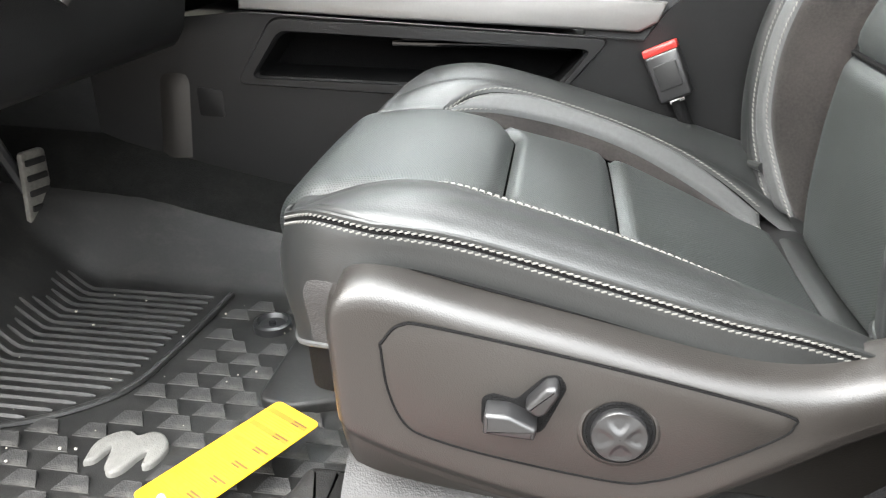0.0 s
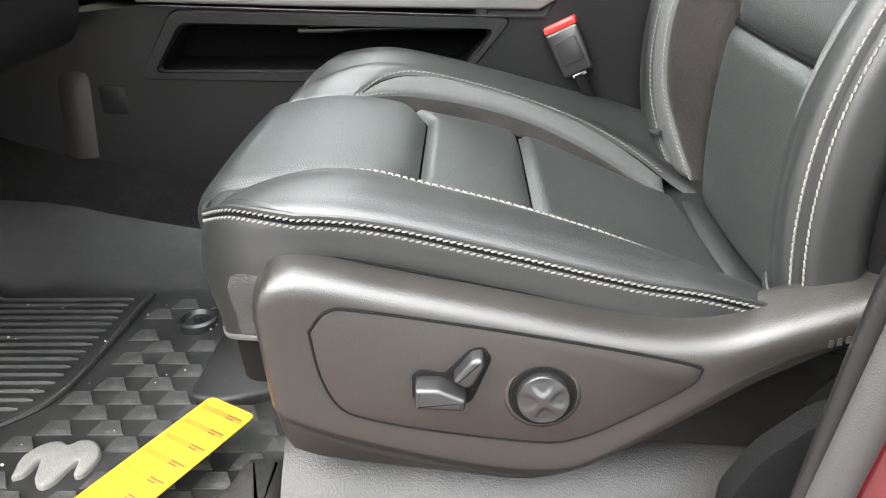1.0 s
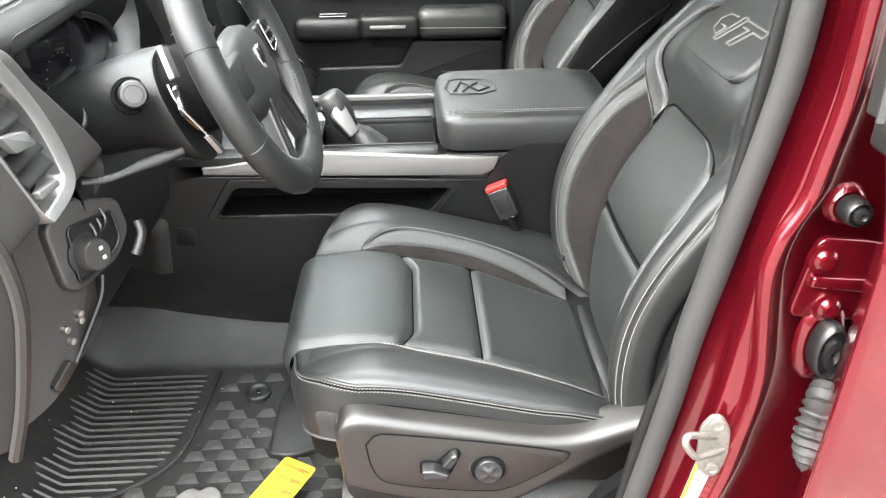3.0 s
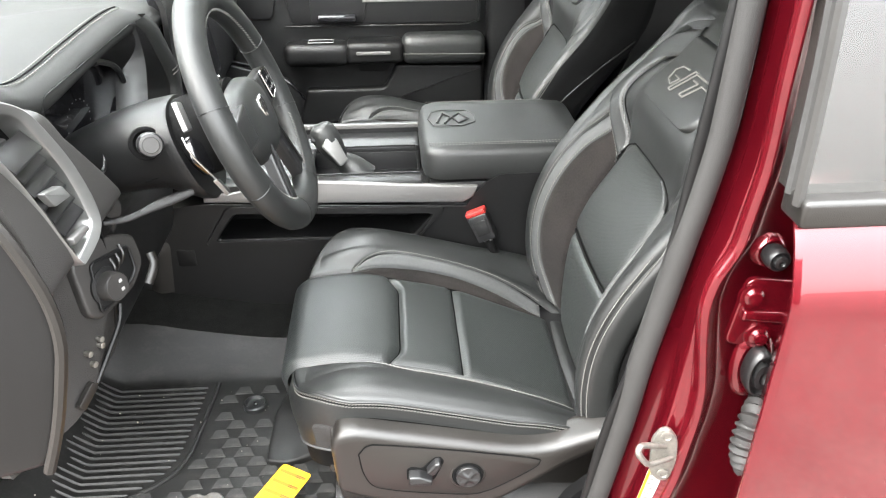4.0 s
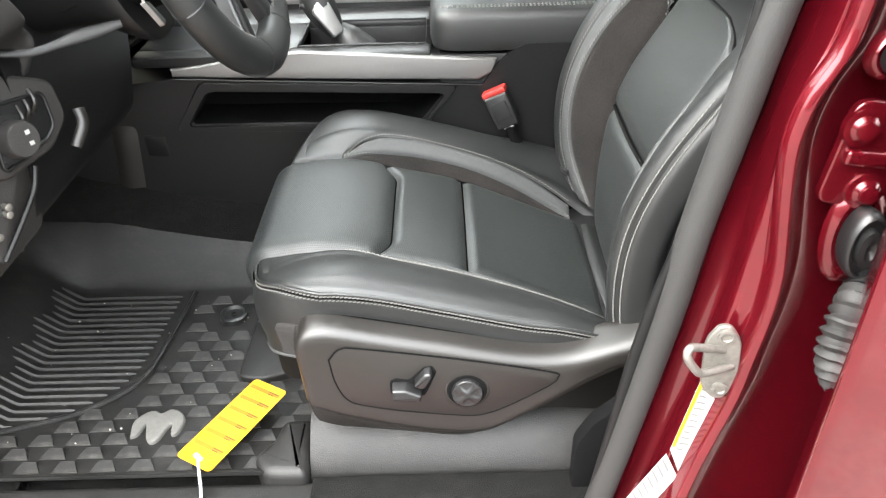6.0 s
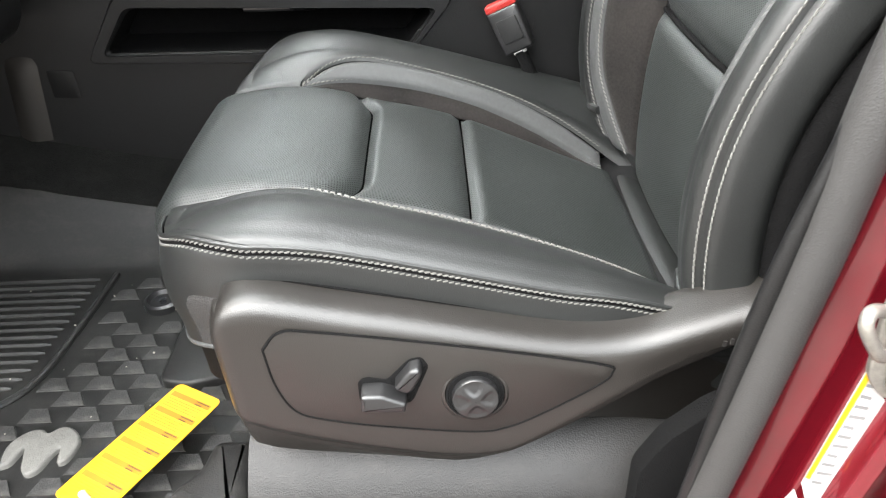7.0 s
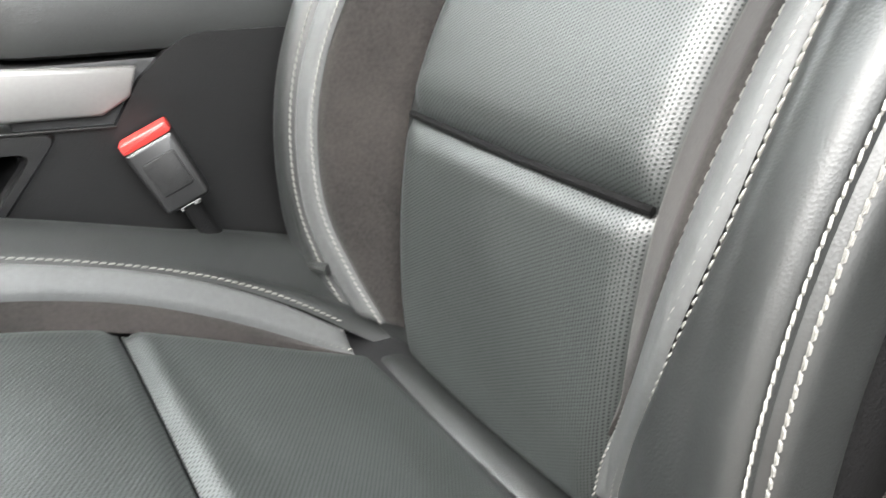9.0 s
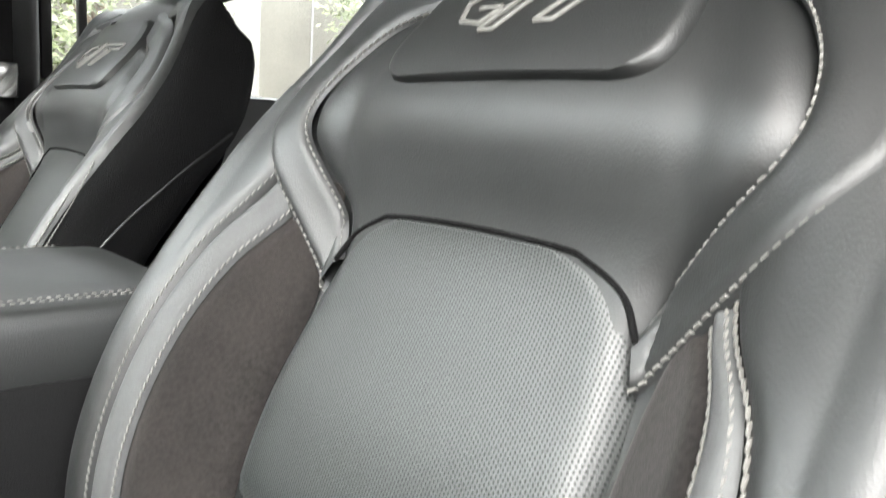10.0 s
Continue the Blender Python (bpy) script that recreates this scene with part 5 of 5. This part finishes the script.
# end cap towards the door
cap_o = [(-.53, .79), (-.49, .775), (-.470, .72), (-.452, .64), (-.450, .575), (-.462, .52), (-.485, .44), (-.515, .36), (-.60, .335), (-1.2, .335), (-1.2, .72), (-.80, .775), (-.62, .795)]
part("end_cap", slab([tuple(p) for p in rounded(cap_o, .02, 3)][::-1], side_at(.362), .022, .010, 3), GRAIN, dash, "black side end cap")
part("end_strip", tube(spline([(-.50, .336, .78), (-.470, .336, .72), (-.449, .338, .64), (-.447, .338, .575), (-.462, .338, .51), (-.487, .338, .43), (-.517, .338, .355)], 26), .008, 8), SHIELD, dash)

# the binnacle's far side wall, swept down from the brow
inner_side, outer_side = spline([(-.555, .90, .742), (-.555, .945, .735), (-.555, 1.005, .703), (-.555, 1.035, .650), (-.555, 1.045, .585)], 18), spline([(-.520, 1.06, .770), (-.508, 1.075, .745), (-.502, 1.098, .700), (-.500, 1.125, .658), (-.500, 1.142, .615), (-.500, 1.118, .570)], 18)
rows = [[Vector(lerp(a, b, k / 8)) + Vector((0, .010 * math.sin(math.pi * k / 8), 0)) for k in range(9)] for a, b in zip(inner_side, outer_side)]
part("binnacle_side", shell(rows, (0, .012, 0)), GRAIN, dash)
# the stitched pad's end, turned down beside the instruments
rows = []
for p in outer_side:
    rows.append([tuple(q) for q in spline([p + Vector((-.004, -.001, 0)), p + Vector((.012, .004, .006)), p + Vector((.018, .022, .010)), p + Vector((.008, .045, .006)), p + Vector((-.030, .062, 0))], 12)])
part("pad_end", grid(rows), PADTOP, dash, "black leather pad end")
for o in (0, .009):
    p = outer_side[11] + Vector((0, 0, -o))
    part("pad_stitch", tube(spline([p + Vector((.0135, .004, .006)), p + Vector((.0195, .022, .010)), p + Vector((.010, .045, .006))], 8), .0012, 6), THREAD, dash)
part("binnacle_sill", shell([[(x, y, z - .02 * math.sin(math.pi * (y - .60) / .55)) for x, z in spline([(-.575, .618), (-.53, .612), (-.495, .600), (-.480, .575), (-.484, .54)], 12)] for y in np.linspace(.60, 1.15, 20)], (-.008, 0, 0)), GRAIN, dash)
part("column_lip", tube(spline([(-.492, .612, .676), (-.488, .638, .652), (-.486, .672, .640), (-.486, .690, .652), (-.488, .704, .676), (-.490, .735, .692), (-.492, .790, .690), (-.495, .86, .662)], 30), .0035, 8), GRAIN, dash, "rolled edge round the steering column")
# cluster: shroud and screen
rows = []
frame0 = rounded([(.660, .600), (.98, .600), (1.05, .70), (1.04, .775), (.605, .778), (.610, .70)], .03, 5)
for x, g in ((-.508, 1.03), (-.52, 1.0), (-.545, .96), (-.562, .95)):
    rows.append([(x - .05 * (z - .645), .785 + (y - .785) * g, .715 + (z - .715) * g) for y, z in frame0])
part("cluster_shroud", grid(rows, closed_v=True), SMOOTH, dash)
SM = Matrix(((0, 0, 1, -.566), (1, 0, 0, 0), (0, 1, 0, 0), (0, 0, 0, 1)))
part("cluster_back", box(-.70, -.572, .54, 1.10, .58, .78, .004), SMOOTH, dash)
scr = part("instrument_screen", slab(rounded([(.63, .61), (1.02, .61), (1.04, .70), (1.03, .77), (.61, .77)], .02), SM, .004, .001), SCREEN, dash, "dark glossy instrument screen")
part("screen_mark", slab([(.980, .612), (.992, .612), (.992, .619), (.980, .619)], SM @ Matrix.Translation((0, 0, .0042)), .0004, 0), AMBER, scr)
for k in range(12):
    a = radians(200 - 20 * k)
    u, v = .815 + .05 * math.cos(a), .668 + .036 * math.sin(a)
    part("screen_mark", slab([(u - .0012, v - .001), (u + .0012, v - .001), (u + .0012, v + .001), (u - .0012, v + .001)], SM @ Matrix.Translation((0, 0, .0042)), .0004, 0), GREYPRINT, scr)
part("cluster_hood_ring", tube(spline([(-.548, .90, .742), (-.548, .935, .733), (-.548, .998, .703), (-.548, 1.028, .650), (-.548, 1.042, .59)], 24), .0055, 8), SMOOTH, dash)

# side vent: silver bezel, slats
VM = Matrix(((0, -.16, 1, -.344), (1, 0, 0, 0), (0, 1, 0, 0), (0, 0, 0, 1)))
out, inn = [[p[:] for p in spline([(*q, 0) for q in ring + ring[:1]], 90)][:-1] for ring in (VENT_OUT, VENT_IN)]
vent = part("side_vent", slab(rounded(VENT_IN, .01, 3), VM @ Matrix.Translation((0, 0, -.038)), .004, .001), FABRIC_SHADE, dash, "black air vent with a silver bezel")
rows = []
for k, w in ((.18, -.014), (.22, -.001), (.28, .002), (.38, .0035), (.50, .0025), (.9, -.001), (1.0, -.004), (1.0, -.040)):
    rows.append([VM @ Vector((lerp(a[0], b[0], k) - .006, lerp(a[1], b[1], k), w)) for a, b in zip(out, inn)])
part("bezel", grid(rows, closed_v=True), BEZEL, vent, "silver vent bezel")


def vane(yl, yr, z, tall, w=-.002, deep=.012):
    """A tilted vane across the opening, its lower edge to the front."""
    sec = [(w, z - tall / 2), (w, z - tall / 2 + .003), (w - deep, z + tall / 2 + .003), (w - deep, z + tall / 2)]
    return slab(rounded(sec, .0008, 2)[::-1], Matrix(((1, -.16, 0, -.344), (0, 0, 1, yl), (0, 1, 0, 0), (0, 0, 0, 1))), yr - yl, .0006)


for k, z in enumerate((.754, .733, .712, .690, .668)):
    part("slat", vane(.404 + .007 * k, .474 + .007 * k, z, .015), SMOOTH, vent)
for z in (.830, .815, .800):
    part("slat", vane(.366, .412, z, .004), SMOOTH, vent)
part("vent_flap", vane(.388, .466, .777, .022, w=.004, deep=.018), SMOOTH, vent)
part("vent_tab", slab(rounded([(.418, .728), (.464, .717), (.475, .697), (.43, .704)][::-1], .004), VM @ Matrix.Translation((0, 0, -.004)), .010, .0015, 2), BEZEL, vent)
part("vent_wheel", slab(rounded([(.440, .654), (.488, .648), (.490, .640), (.440, .644)][::-1], .003), VM @ Matrix.Translation((0, 0, -.006)), .008, .002), SILVER, vent)

# light switch panel, set at an angle towards the door
LM = along((-.487, .565, .495), (.4, .9, 0), (.9, -.4, .15))
LI = LM.inverted()


def flat(pts, r):
    return rounded([tuple((LI @ Vector(p))[:2]) for p in pts], r, 4)


frame_o = flat([(-.506, .536, .555), (-.49, .587, .575), (-.454, .654, .540), (-.447, .652, .491), (-.459, .618, .462), (-.49, .544, .452), (-.500, .528, .470)], .014)
frame_i = flat([(-.493, .562, .541), (-.463, .633, .532), (-.458, .628, .490), (-.464, .612, .478), (-.490, .546, .464)], .010)
lp = part("light_switch_panel", slab(frame_o[::-1], LM @ Matrix.Translation((0, 0, -.014)), .014, .006, 3), DASH, dash, "grey black light switch panel with a round knob")
part("panel_inset", slab(frame_i[::-1], LM, .0016, .0006), GRAIN, lp)
part("panel_rim", tube([LM @ Vector((*p, .003)) for p in frame_i + frame_i[:1]], .0026, 8), GRAIN, lp)
kn = along((-.478, .571, .497), (.4, .9, 0), (.9, -.4, .15))
part("knob_dish", lathe([(.030, -.006), (.030, .0), (.026, .001)], kn @ Matrix.Translation((0, 0, -.002)), 32), SMOOTH, lp)
part("light_knob", lathe([(.0235, -.006), (.0225, .016), (.0205, .0185), (.008, .0185), (.002, .0185)], kn, 32), DASH, lp, "round black headlight knob")
part("knob_mark", slab([(.004, .004), (.010, .004), (.010, .009), (.004, .009)], kn @ Matrix.Translation((0, 0, .0186)), .0008, 0), PAPER, lp)
part("knob_mark", slab([(.004, -.010), (.010, -.010), (.010, -.005), (.004, -.005)], kn @ Matrix.Translation((0, 0, .0186)), .0008, 0), PAPER, lp)
for k in range(3):
    part("dimmer_wheel", tube(spline([LM @ Vector((.026 + .012 * k, .006 + .006 * k, .000)), LM @ Vector((.030 + .012 * k, .020 + .006 * k, .008)), LM @ Vector((.034 + .012 * k, .034 + .006 * k, .000))], 9), .0030, 8), SHIELD, lp)
part("release_handle", tube(spline([(-.447, .682, .488), (-.442, .672, .470), (-.450, .652, .446)], 10), .008, 8, flat=.6), SHIELD, dash, "black hood release handle")
for p in ((-.497, .537, .423), (-.497, .534, .414), (-.507, .510, .416), (-.505, .512, .395)):
    part("bolt", lathe([(.004, -.01), (.005, .004), (.003, .005)], along(p, (.4, .9, 0), (.9, -.4, 0)), 10), ZINC, dash)
part("knee_rib", tube(spline([(-.478, .592, .450), (-.480, .575, .425), (-.495, .545, .39), (-.508, .51, .36)], 12), .004, 8), GRAIN, dash)
part("latch_bracket", slab(rounded([(-.02, -.008), (.022, -.008), (.022, .008), (-.02, .008)], .004), along((-.515, .478, .362), (.35, .9, .5), (.9, -.4, .1)), .008, .002), SHIELD, dash)
# centre stack screen
CS = along((-.500, 1.235, .63), (0, 1, 0), (1, -.12, .15))
part("centre_screen", slab(rounded([(0, -.10), (.30, -.10), (.30, .24), (0, .24)], .02), CS @ Matrix.Translation((0, 0, -.02)), .03, .006), GLOSS, dash, "gloss black centre screen")

# ---- far door ----
pdoor = thing("passenger_door", "black trimmed far front door with armrest and pull handle", "car door")
part("door_panel", box(-.78, .275, 1.975, 2.028, .0, .70, .01), GRAIN, pdoor)
part("door_cap", box(-.78, .262, 1.945, 2.03, .655, .72, .015, 3), LEATHER, pdoor)
part("upper_insert", slab(rounded([(-.34, .535), (.238, .530), (.238, .635), (-.36, .64)], .012)[::-1], side_at(1.975), .018, .006), SMOOTH, pdoor)
part("insert_trim", box(-.12, .225, 1.952, 1.958, .600, .606, .001), SILVER, pdoor, "silver trim line")
part("insert_edge", tube([(-.36, 1.955, .530), (.20, 1.955, .527), (.240, 1.955, .54), (.240, 1.955, .64)], .003, 6), GRAIN, pdoor)
arm = part("armrest", box(-.005, .258, 1.895, 1.98, .415, .508, .030, 5), LEATHER, pdoor, "padded leather armrest")
part("armrest_seam", tube([(0, 1.8945, .455), (.255, 1.8945, .450)], .0012, 6), THREAD, arm)
part("switch_rest", box(-.372, -.165, 1.90, 1.98, .415, .486, .026, 5), GRAIN, pdoor)
ws_plate = part("window_switch", box(-.292, -.215, 1.918, 1.950, .484, .490, .002), GLOSS, pdoor, "window switch with a bright rim")
part("switch_rim", tube([(-.292, 1.917, .489), (-.214, 1.917, .489), (-.214, 1.951, .489), (-.292, 1.951, .489), (-.292, 1.917, .489)], .0016, 6), SILVER, ws_plate)
part("pull_cup", box(-.175, .0, 1.892, 1.98, .425, .490, .016, 4), GRAIN, pdoor)
part("pull_trim", box(-.145, -.040, 1.887, 1.894, .455, .466, .003), SILVER, pdoor, "silver pull handle trim")
part("door_handle", box(-.26, -.14, 1.93, 1.965, .545, .568, .008, 3), GLOSS, pdoor, "gloss black inner door handle")
part("handle_cup", slab(rounded([(-.28, .54), (-.12, .54), (-.10, .62), (-.28, .62)], .012)[::-1], side_at(1.960), .006, .003), SMOOTH, pdoor)
part("lower_panel", slab(rounded([(-.36, .17), (-.315, .330), (-.062, .332), (-.022, .408), (.258, .402), (.258, .17)], .015)[::-1], side_at(1.978), .030, .012, 4), GRAIN, pdoor)
part("pocket_plate", slab(rounded([(-.14, .385), (-.05, .385), (-.03, .42), (-.15, .42)], .006)[::-1], side_at(1.96), .004, .001), GRAIN, pdoor)
part("speaker_grille", slab(rounded([(-.62, .12), (-.38, .12), (-.31, .26), (-.36, .36), (-.62, .44)], .03)[::-1], side_at(1.978), .020, .008, 3), SMOOTH, pdoor)
part("grille_rim", tube(spline([(-.60, 1.955, .445), (-.42, 1.955, .39), (-.33, 1.955, .31), (-.315, 1.955, .25), (-.37, 1.955, .12)], 24), .005, 8), GLOSS, pdoor)
part("mirror_grille", slab(rounded([(-.52, .55), (-.40, .55), (-.385, .61), (-.40, .66), (-.52, .66)], .015)[::-1], side_at(1.978), .014, .004), SMOOTH, pdoor)
pg = part("window_pane", box(-.70, .25, 1.995, 1.999, .71, 1.32, 0), GLASS, pdoor)
pg.visible_shadow = False

fp = thing("far_b_pillar", "black trimmed far pillar with a seat belt", "pillar", kind="structure")
part("pillar_trim", box(.264, .475, 1.93, 2.03, -.03, 1.33, .02, 3), GRAIN, fp)
belt = thing("seat_belt", "black seat belt hanging on the far pillar", "seat belt")
part("belt_web", box(.375, .425, 1.915, 1.922, .12, 1.20, .001), FABRIC_SHADE, belt)
part("belt_guide", box(.36, .44, 1.905, 1.932, 1.15, 1.20, .008), SMOOTH, belt)
part("belt_tongue", box(.37, .43, 1.905, 1.925, .66, .72, .004), CHROME, belt)
rd2 = thing("far_rear_door", "black trimmed far rear door with a clear window", "car door")
part("door_panel", box(.48, 1.72, 1.96, 2.03, -.02, .70, .015), GRAIN, rd2)
part("window_bar", box(.552, .568, 1.985, 2.005, .70, 1.32, .004), GRAIN, rd2)
part("window_frame", box(.48, .50, 1.96, 2.03, .70, 1.33, .005), GRAIN, rd2)
pg = part("window_pane", box(.50, 1.70, 1.993, 1.997, .69, 1.32, 0), GLASS, rd2)
pg.visible_shadow = False

# ---- door pillar with seal, striker and hinge face ----
RIDGE = table([(-.3, .275), (0, .300), (.165, .322), (.287, .346), (.344, .352), (.398, .3575), (.45, .3575), (.498, .3505), (.546, .343), (.59, .339), (.632, .346), (.67, .3625), (.709, .368), (.78, .375), (.88, .374), (1.25, .378)])
SEALX = table([(-.3, .185), (0, .232), (.1, .248), (.2, .264), (.3, .279), (.38, .290), (.474, .300), (.57, .315), (.657, .328), (.738, .341), (.812, .349), (1.25, .354)])
pillar = thing("b_pillar", "glossy dark red metal door pillar with rubber seal", "pillar", kind="structure")
rows = []
for z in np.linspace(-.28, 1.35, 110):
    r, s = RIDGE(z), SEALX(z)
    g = r - s - .018
    a, b = s + .018, s + .018 + .40 * g
    sec = [(s + .150, .485), (s + .085, .435), (s + .045, .408), (a + .004, .396), (a, .390), (lerp(a, b, .5), .381), (b, .372), (b + .002, .366), (b + .003, .350), (lerp(b, r, .35), .342), (lerp(b, r, .6), .339), (r - .008, .332), (r - .005, .322), (r, .3175), (r + .004, .318), (r + .009, .326), (r + .018, .338), (r + .03, .352), (r + .06, .362), (r + .10, .366), (r + .20, .366)]
    rows.append([(x, y, z) for x, y in spline(sec, 76)])
part("pillar_metal", grid(rows), RED, pillar)
part("inner_trim", box(.44, .54, .46, .54, -.03, 1.33, .02, 3), GRAIN, pillar)
zs = np.linspace(-.28, 1.35, 64)
TRIMX = table([(-.3, .167), (.16, .217), (.29, .231), (.38, .245), (.47, .264), (.58, .282), (.68, .292), (1.25, .33)])
part("door_seal", tube([(SEALX(z) - .0145, .366, z) for z in zs], .0165, 16), SEAL, pillar, "soft dark grey rubber seal")
rows = []
for z in zs:
    t, e = TRIMX(z), SEALX(z) - .022
    rows.append([(x, y, z) for x, y in spline([(t + .105, .475), (t + .055, .42), (t + .020, .386), (t + .006, .370), (t + .008, .363), (max(lerp(t, e, .6), t + .011), .362), (max(e, t + .014), .366), (max(e, t + .014) + .006, .374)], 20)])
part("seal_trim", grid(rows), GRAIN, pillar, "flat black trim beside the seal")
# added near-black piece that puts shade between the shield and the pillar
part("pillar_foot_shade", slab(rounded([(.205, -.03), (.32, -.03), (.32, .20), (.26, .175), (.225, .14), (.205, .10)], .01)[::-1], side_at(.444), .022, .003, 2), FABRIC_SHADE, pillar, "near-black lower pillar piece darkening the shaded gap")
striker = thing("door_striker", "zinc door striker loop bolted to the red pillar", "striker")
SO = Vector((.3285, .334, .330))
SMx = along(SO, (-.07, .0, 1.0), (-.18, -1, .05))
part("plate", slab(rounded([(-.052, -.004), (-.030, -.018), (.030, -.016), (.050, -.004), (.050, .008), (.030, .020), (-.035, .020), (-.052, .006)], .010), SMx, .006, .002, 3), ZINC, striker)
loop_pts = [(.326, .330, .347), (.305, .322, .357), (.286, .313, .367), (.280, .309, .366), (.280, .307, .358), (.290, .308, .342), (.299, .311, .333), (.318, .318, .330), (.338, .328, .326)]
part("loop", tube(spline(loop_pts, 36), .0045, 10), ZINC, striker)
for v in (-.036, .038):
    part("bolt", lathe([(.009, 0), (.009, .003), (.006, .0035), (.005, .0015)], SMx @ Matrix.Translation((v, 0, .006)), 16), ZINC, striker)
lab = thing("pillar_label", "white and yellow printed label stuck on the red pillar", "label")
LAY = side_at(.3375)
part("paper", slab([(.3130, .301), (.2950, .187), (.3150, .136), (.3360, .263)][::-1], LAY, .001, 0), PAPER, lab, "white printed paper")
part("yellow_edge", slab([(.3130, .301), (.2960, .194), (.2995, .192), (.3165, .296)][::-1], LAY @ Matrix.Translation((0, 0, .0011)), .0004, 0), YELLOW, lab)
part("yellow_edge", slab([(.3290, .222), (.3125, .142), (.3150, .136), (.3320, .236)][::-1], LAY @ Matrix.Translation((0, 0, .0011)), .0004, 0), YELLOW, lab)
for k in range(11):
    z = .188 + .0095 * k
    x = .2985 + .0145 * (z - .187) / .10
    w = .008 + .004 * ((k * 5) % 3) / 2
    part("print_bar", slab([(x + .003, z), (x + .003 + w, z - .003), (x + .0035 + w, z - .0005), (x + .0035, z + .0025)], LAY @ Matrix.Translation((0, 0, .0011)), .0003, 0), GREYPRINT, lab)
lab2 = thing("pillar_label", "grey white printed label on the lower pillar", "label")
part("paper", slab([(.2915, .180), (.2420, .075), (.2620, .035), (.3105, .139)][::-1], LAY, .001, 0), PAPER, lab2)
for k in range(9):
    z = .170 - .010 * k
    x = .2900 - .47 * (.176 - z)
    part("print_bar", slab([(x, z), (x + .010, z - .022), (x + .0115, z - .019), (x + .0015, z + .003)], LAY @ Matrix.Translation((0, 0, .0011)), .0003, 0), GREYPRINT, lab2)

# ---- rear door on the near side ----
rear = thing("rear_door", "glossy metallic red rear door with a tinted window", "car door")


DOOR_Y = table([(-.5, .245), (-.2, .222), (.1, .208), (.4, .203), (.60, .203), (.655, .2035), (.668, .2045), (.69, .2105), (.73, .227), (.758, .243)])
rows = []
for z in np.concatenate([np.linspace(-.5, .60, 34), np.linspace(.615, .757, 22)]):
    y, x0 = DOOR_Y(z), .3705
    hem = [(x0 + .12, y + .110), (x0 + .06, y + .098), (x0 + .030, y + .058), (x0 + .016, y + .032), (x0 + .006, y + .014), (x0 + .001, y + .006), (x0 + .001, y + .002), (x0 + .005, y)]
    rows.append([(a, b, z) for a, b in hem] + [(x0 + .012 + 1.13 * (k / 24) ** 1.6, y, z) for k in range(25)])
part("outer_skin", grid(rows), RED, rear)
part("belt_moulding", box(.362, 1.5, .214, .262, .757, .788, .006, 3), SHIELD, rear, "black belt moulding")
fr = [(.355, .222, .780), (.366, .245, .873), (.374, .268, .975), (.398, .350, 1.32)]
rows = [[(x + dx, y + dy, z) for dx, dy in ((.050, .070), (.010, .020), (.0, .006), (.003, .0), (.009, .0), (.012, .006), (.012, .06))] for x, y, z in spline(fr, 20)]
part("window_frame", grid(rows), SHIELD, rear, "satin black window frame")
part("edge_seal", tube([(x + .012, y + .030, z) for x, y, z in spline(fr, 20)], .008, 8), SEAL, rear)
bm = shell([[(x + .008, y + .009, z), (.8, y + .009, z), (1.5, y + .009, z)] for x, y, z in spline(fr, 6)], (0, 0.004, 0))
part("window_pane", bm, TINT, rear, "tinted side window")
part("inner_panel", box(.55, 1.68, .34, .40, -.02, .74, .02), GRAIN, rear)
for hx, z in ((.401, .596), (.420, .533)):
    at = along((hx, .333, z), (1, 0, 0), (-.2, -1, .05))
    hinge = part("hinge_bolt", lathe([(.0125, 0), (.0125, .004), (.009, .007), (.0085, .011), (.004, .012)], at, 20), RED, rear)
    part("bolt_ring", lathe([(.0185, -.004), (.0175, .002), (.0125, .003)], at, 20), RED, hinge)
leaf = along((.420, .342, .566), (1, 0, -.12), (-.12, -1, 0))
part("hinge_leaf", slab(rounded([(-.036, -.050), (.06, -.050), (.06, .052), (-.036, .052)], .015), leaf, .008, .003, 3), RED, rear)
part("hinge_rib", slab(rounded([(-.030, -.006), (.06, -.008), (.06, .010), (-.030, .008)], .004), leaf @ Matrix.Translation((0, 0, .007)), .010, .004, 3), RED, rear)
for x, y, z, r, tall in ((.408, .322, .661, .0135, 1.0), (.424, .322, .486, .0175, 1.9)):
    gm = along((x, y, z), (1, 0, 0), (-.35, -1, .05))
    part("plug_seat", lathe([(r * 1.7, -.016), (r * 1.5, -.009), (r * 1.25, -.006), (r * 1.1, -.009)], gm @ Matrix.Diagonal((1, tall, 1, 1)), 28), RED, rear)
    part("rubber_plug", lathe([(r * 1.05, -.006), (r * 1.1, .006), (r, .014), (r * .9, .016), (r * .86, .010), (r * .62, .011), (r * .58, .020), (r * .3, .021), (.002, .017)], gm @ Matrix.Diagonal((1, tall, 1, 1)), 28), SMOOTH, rear, "black rubber grommet")
boot = spline([(.450, .330, .425), (.424, .300, .418), (.412, .285, .395), (.414, .278, .368), (.430, .275, .345), (.460, .275, .330)], 70)
part("wiring_boot", tube(boot, lambda s: .0165 + .0030 * math.sin(s * 95), 16), SEAL, rear, "ribbed rubber wiring boot")
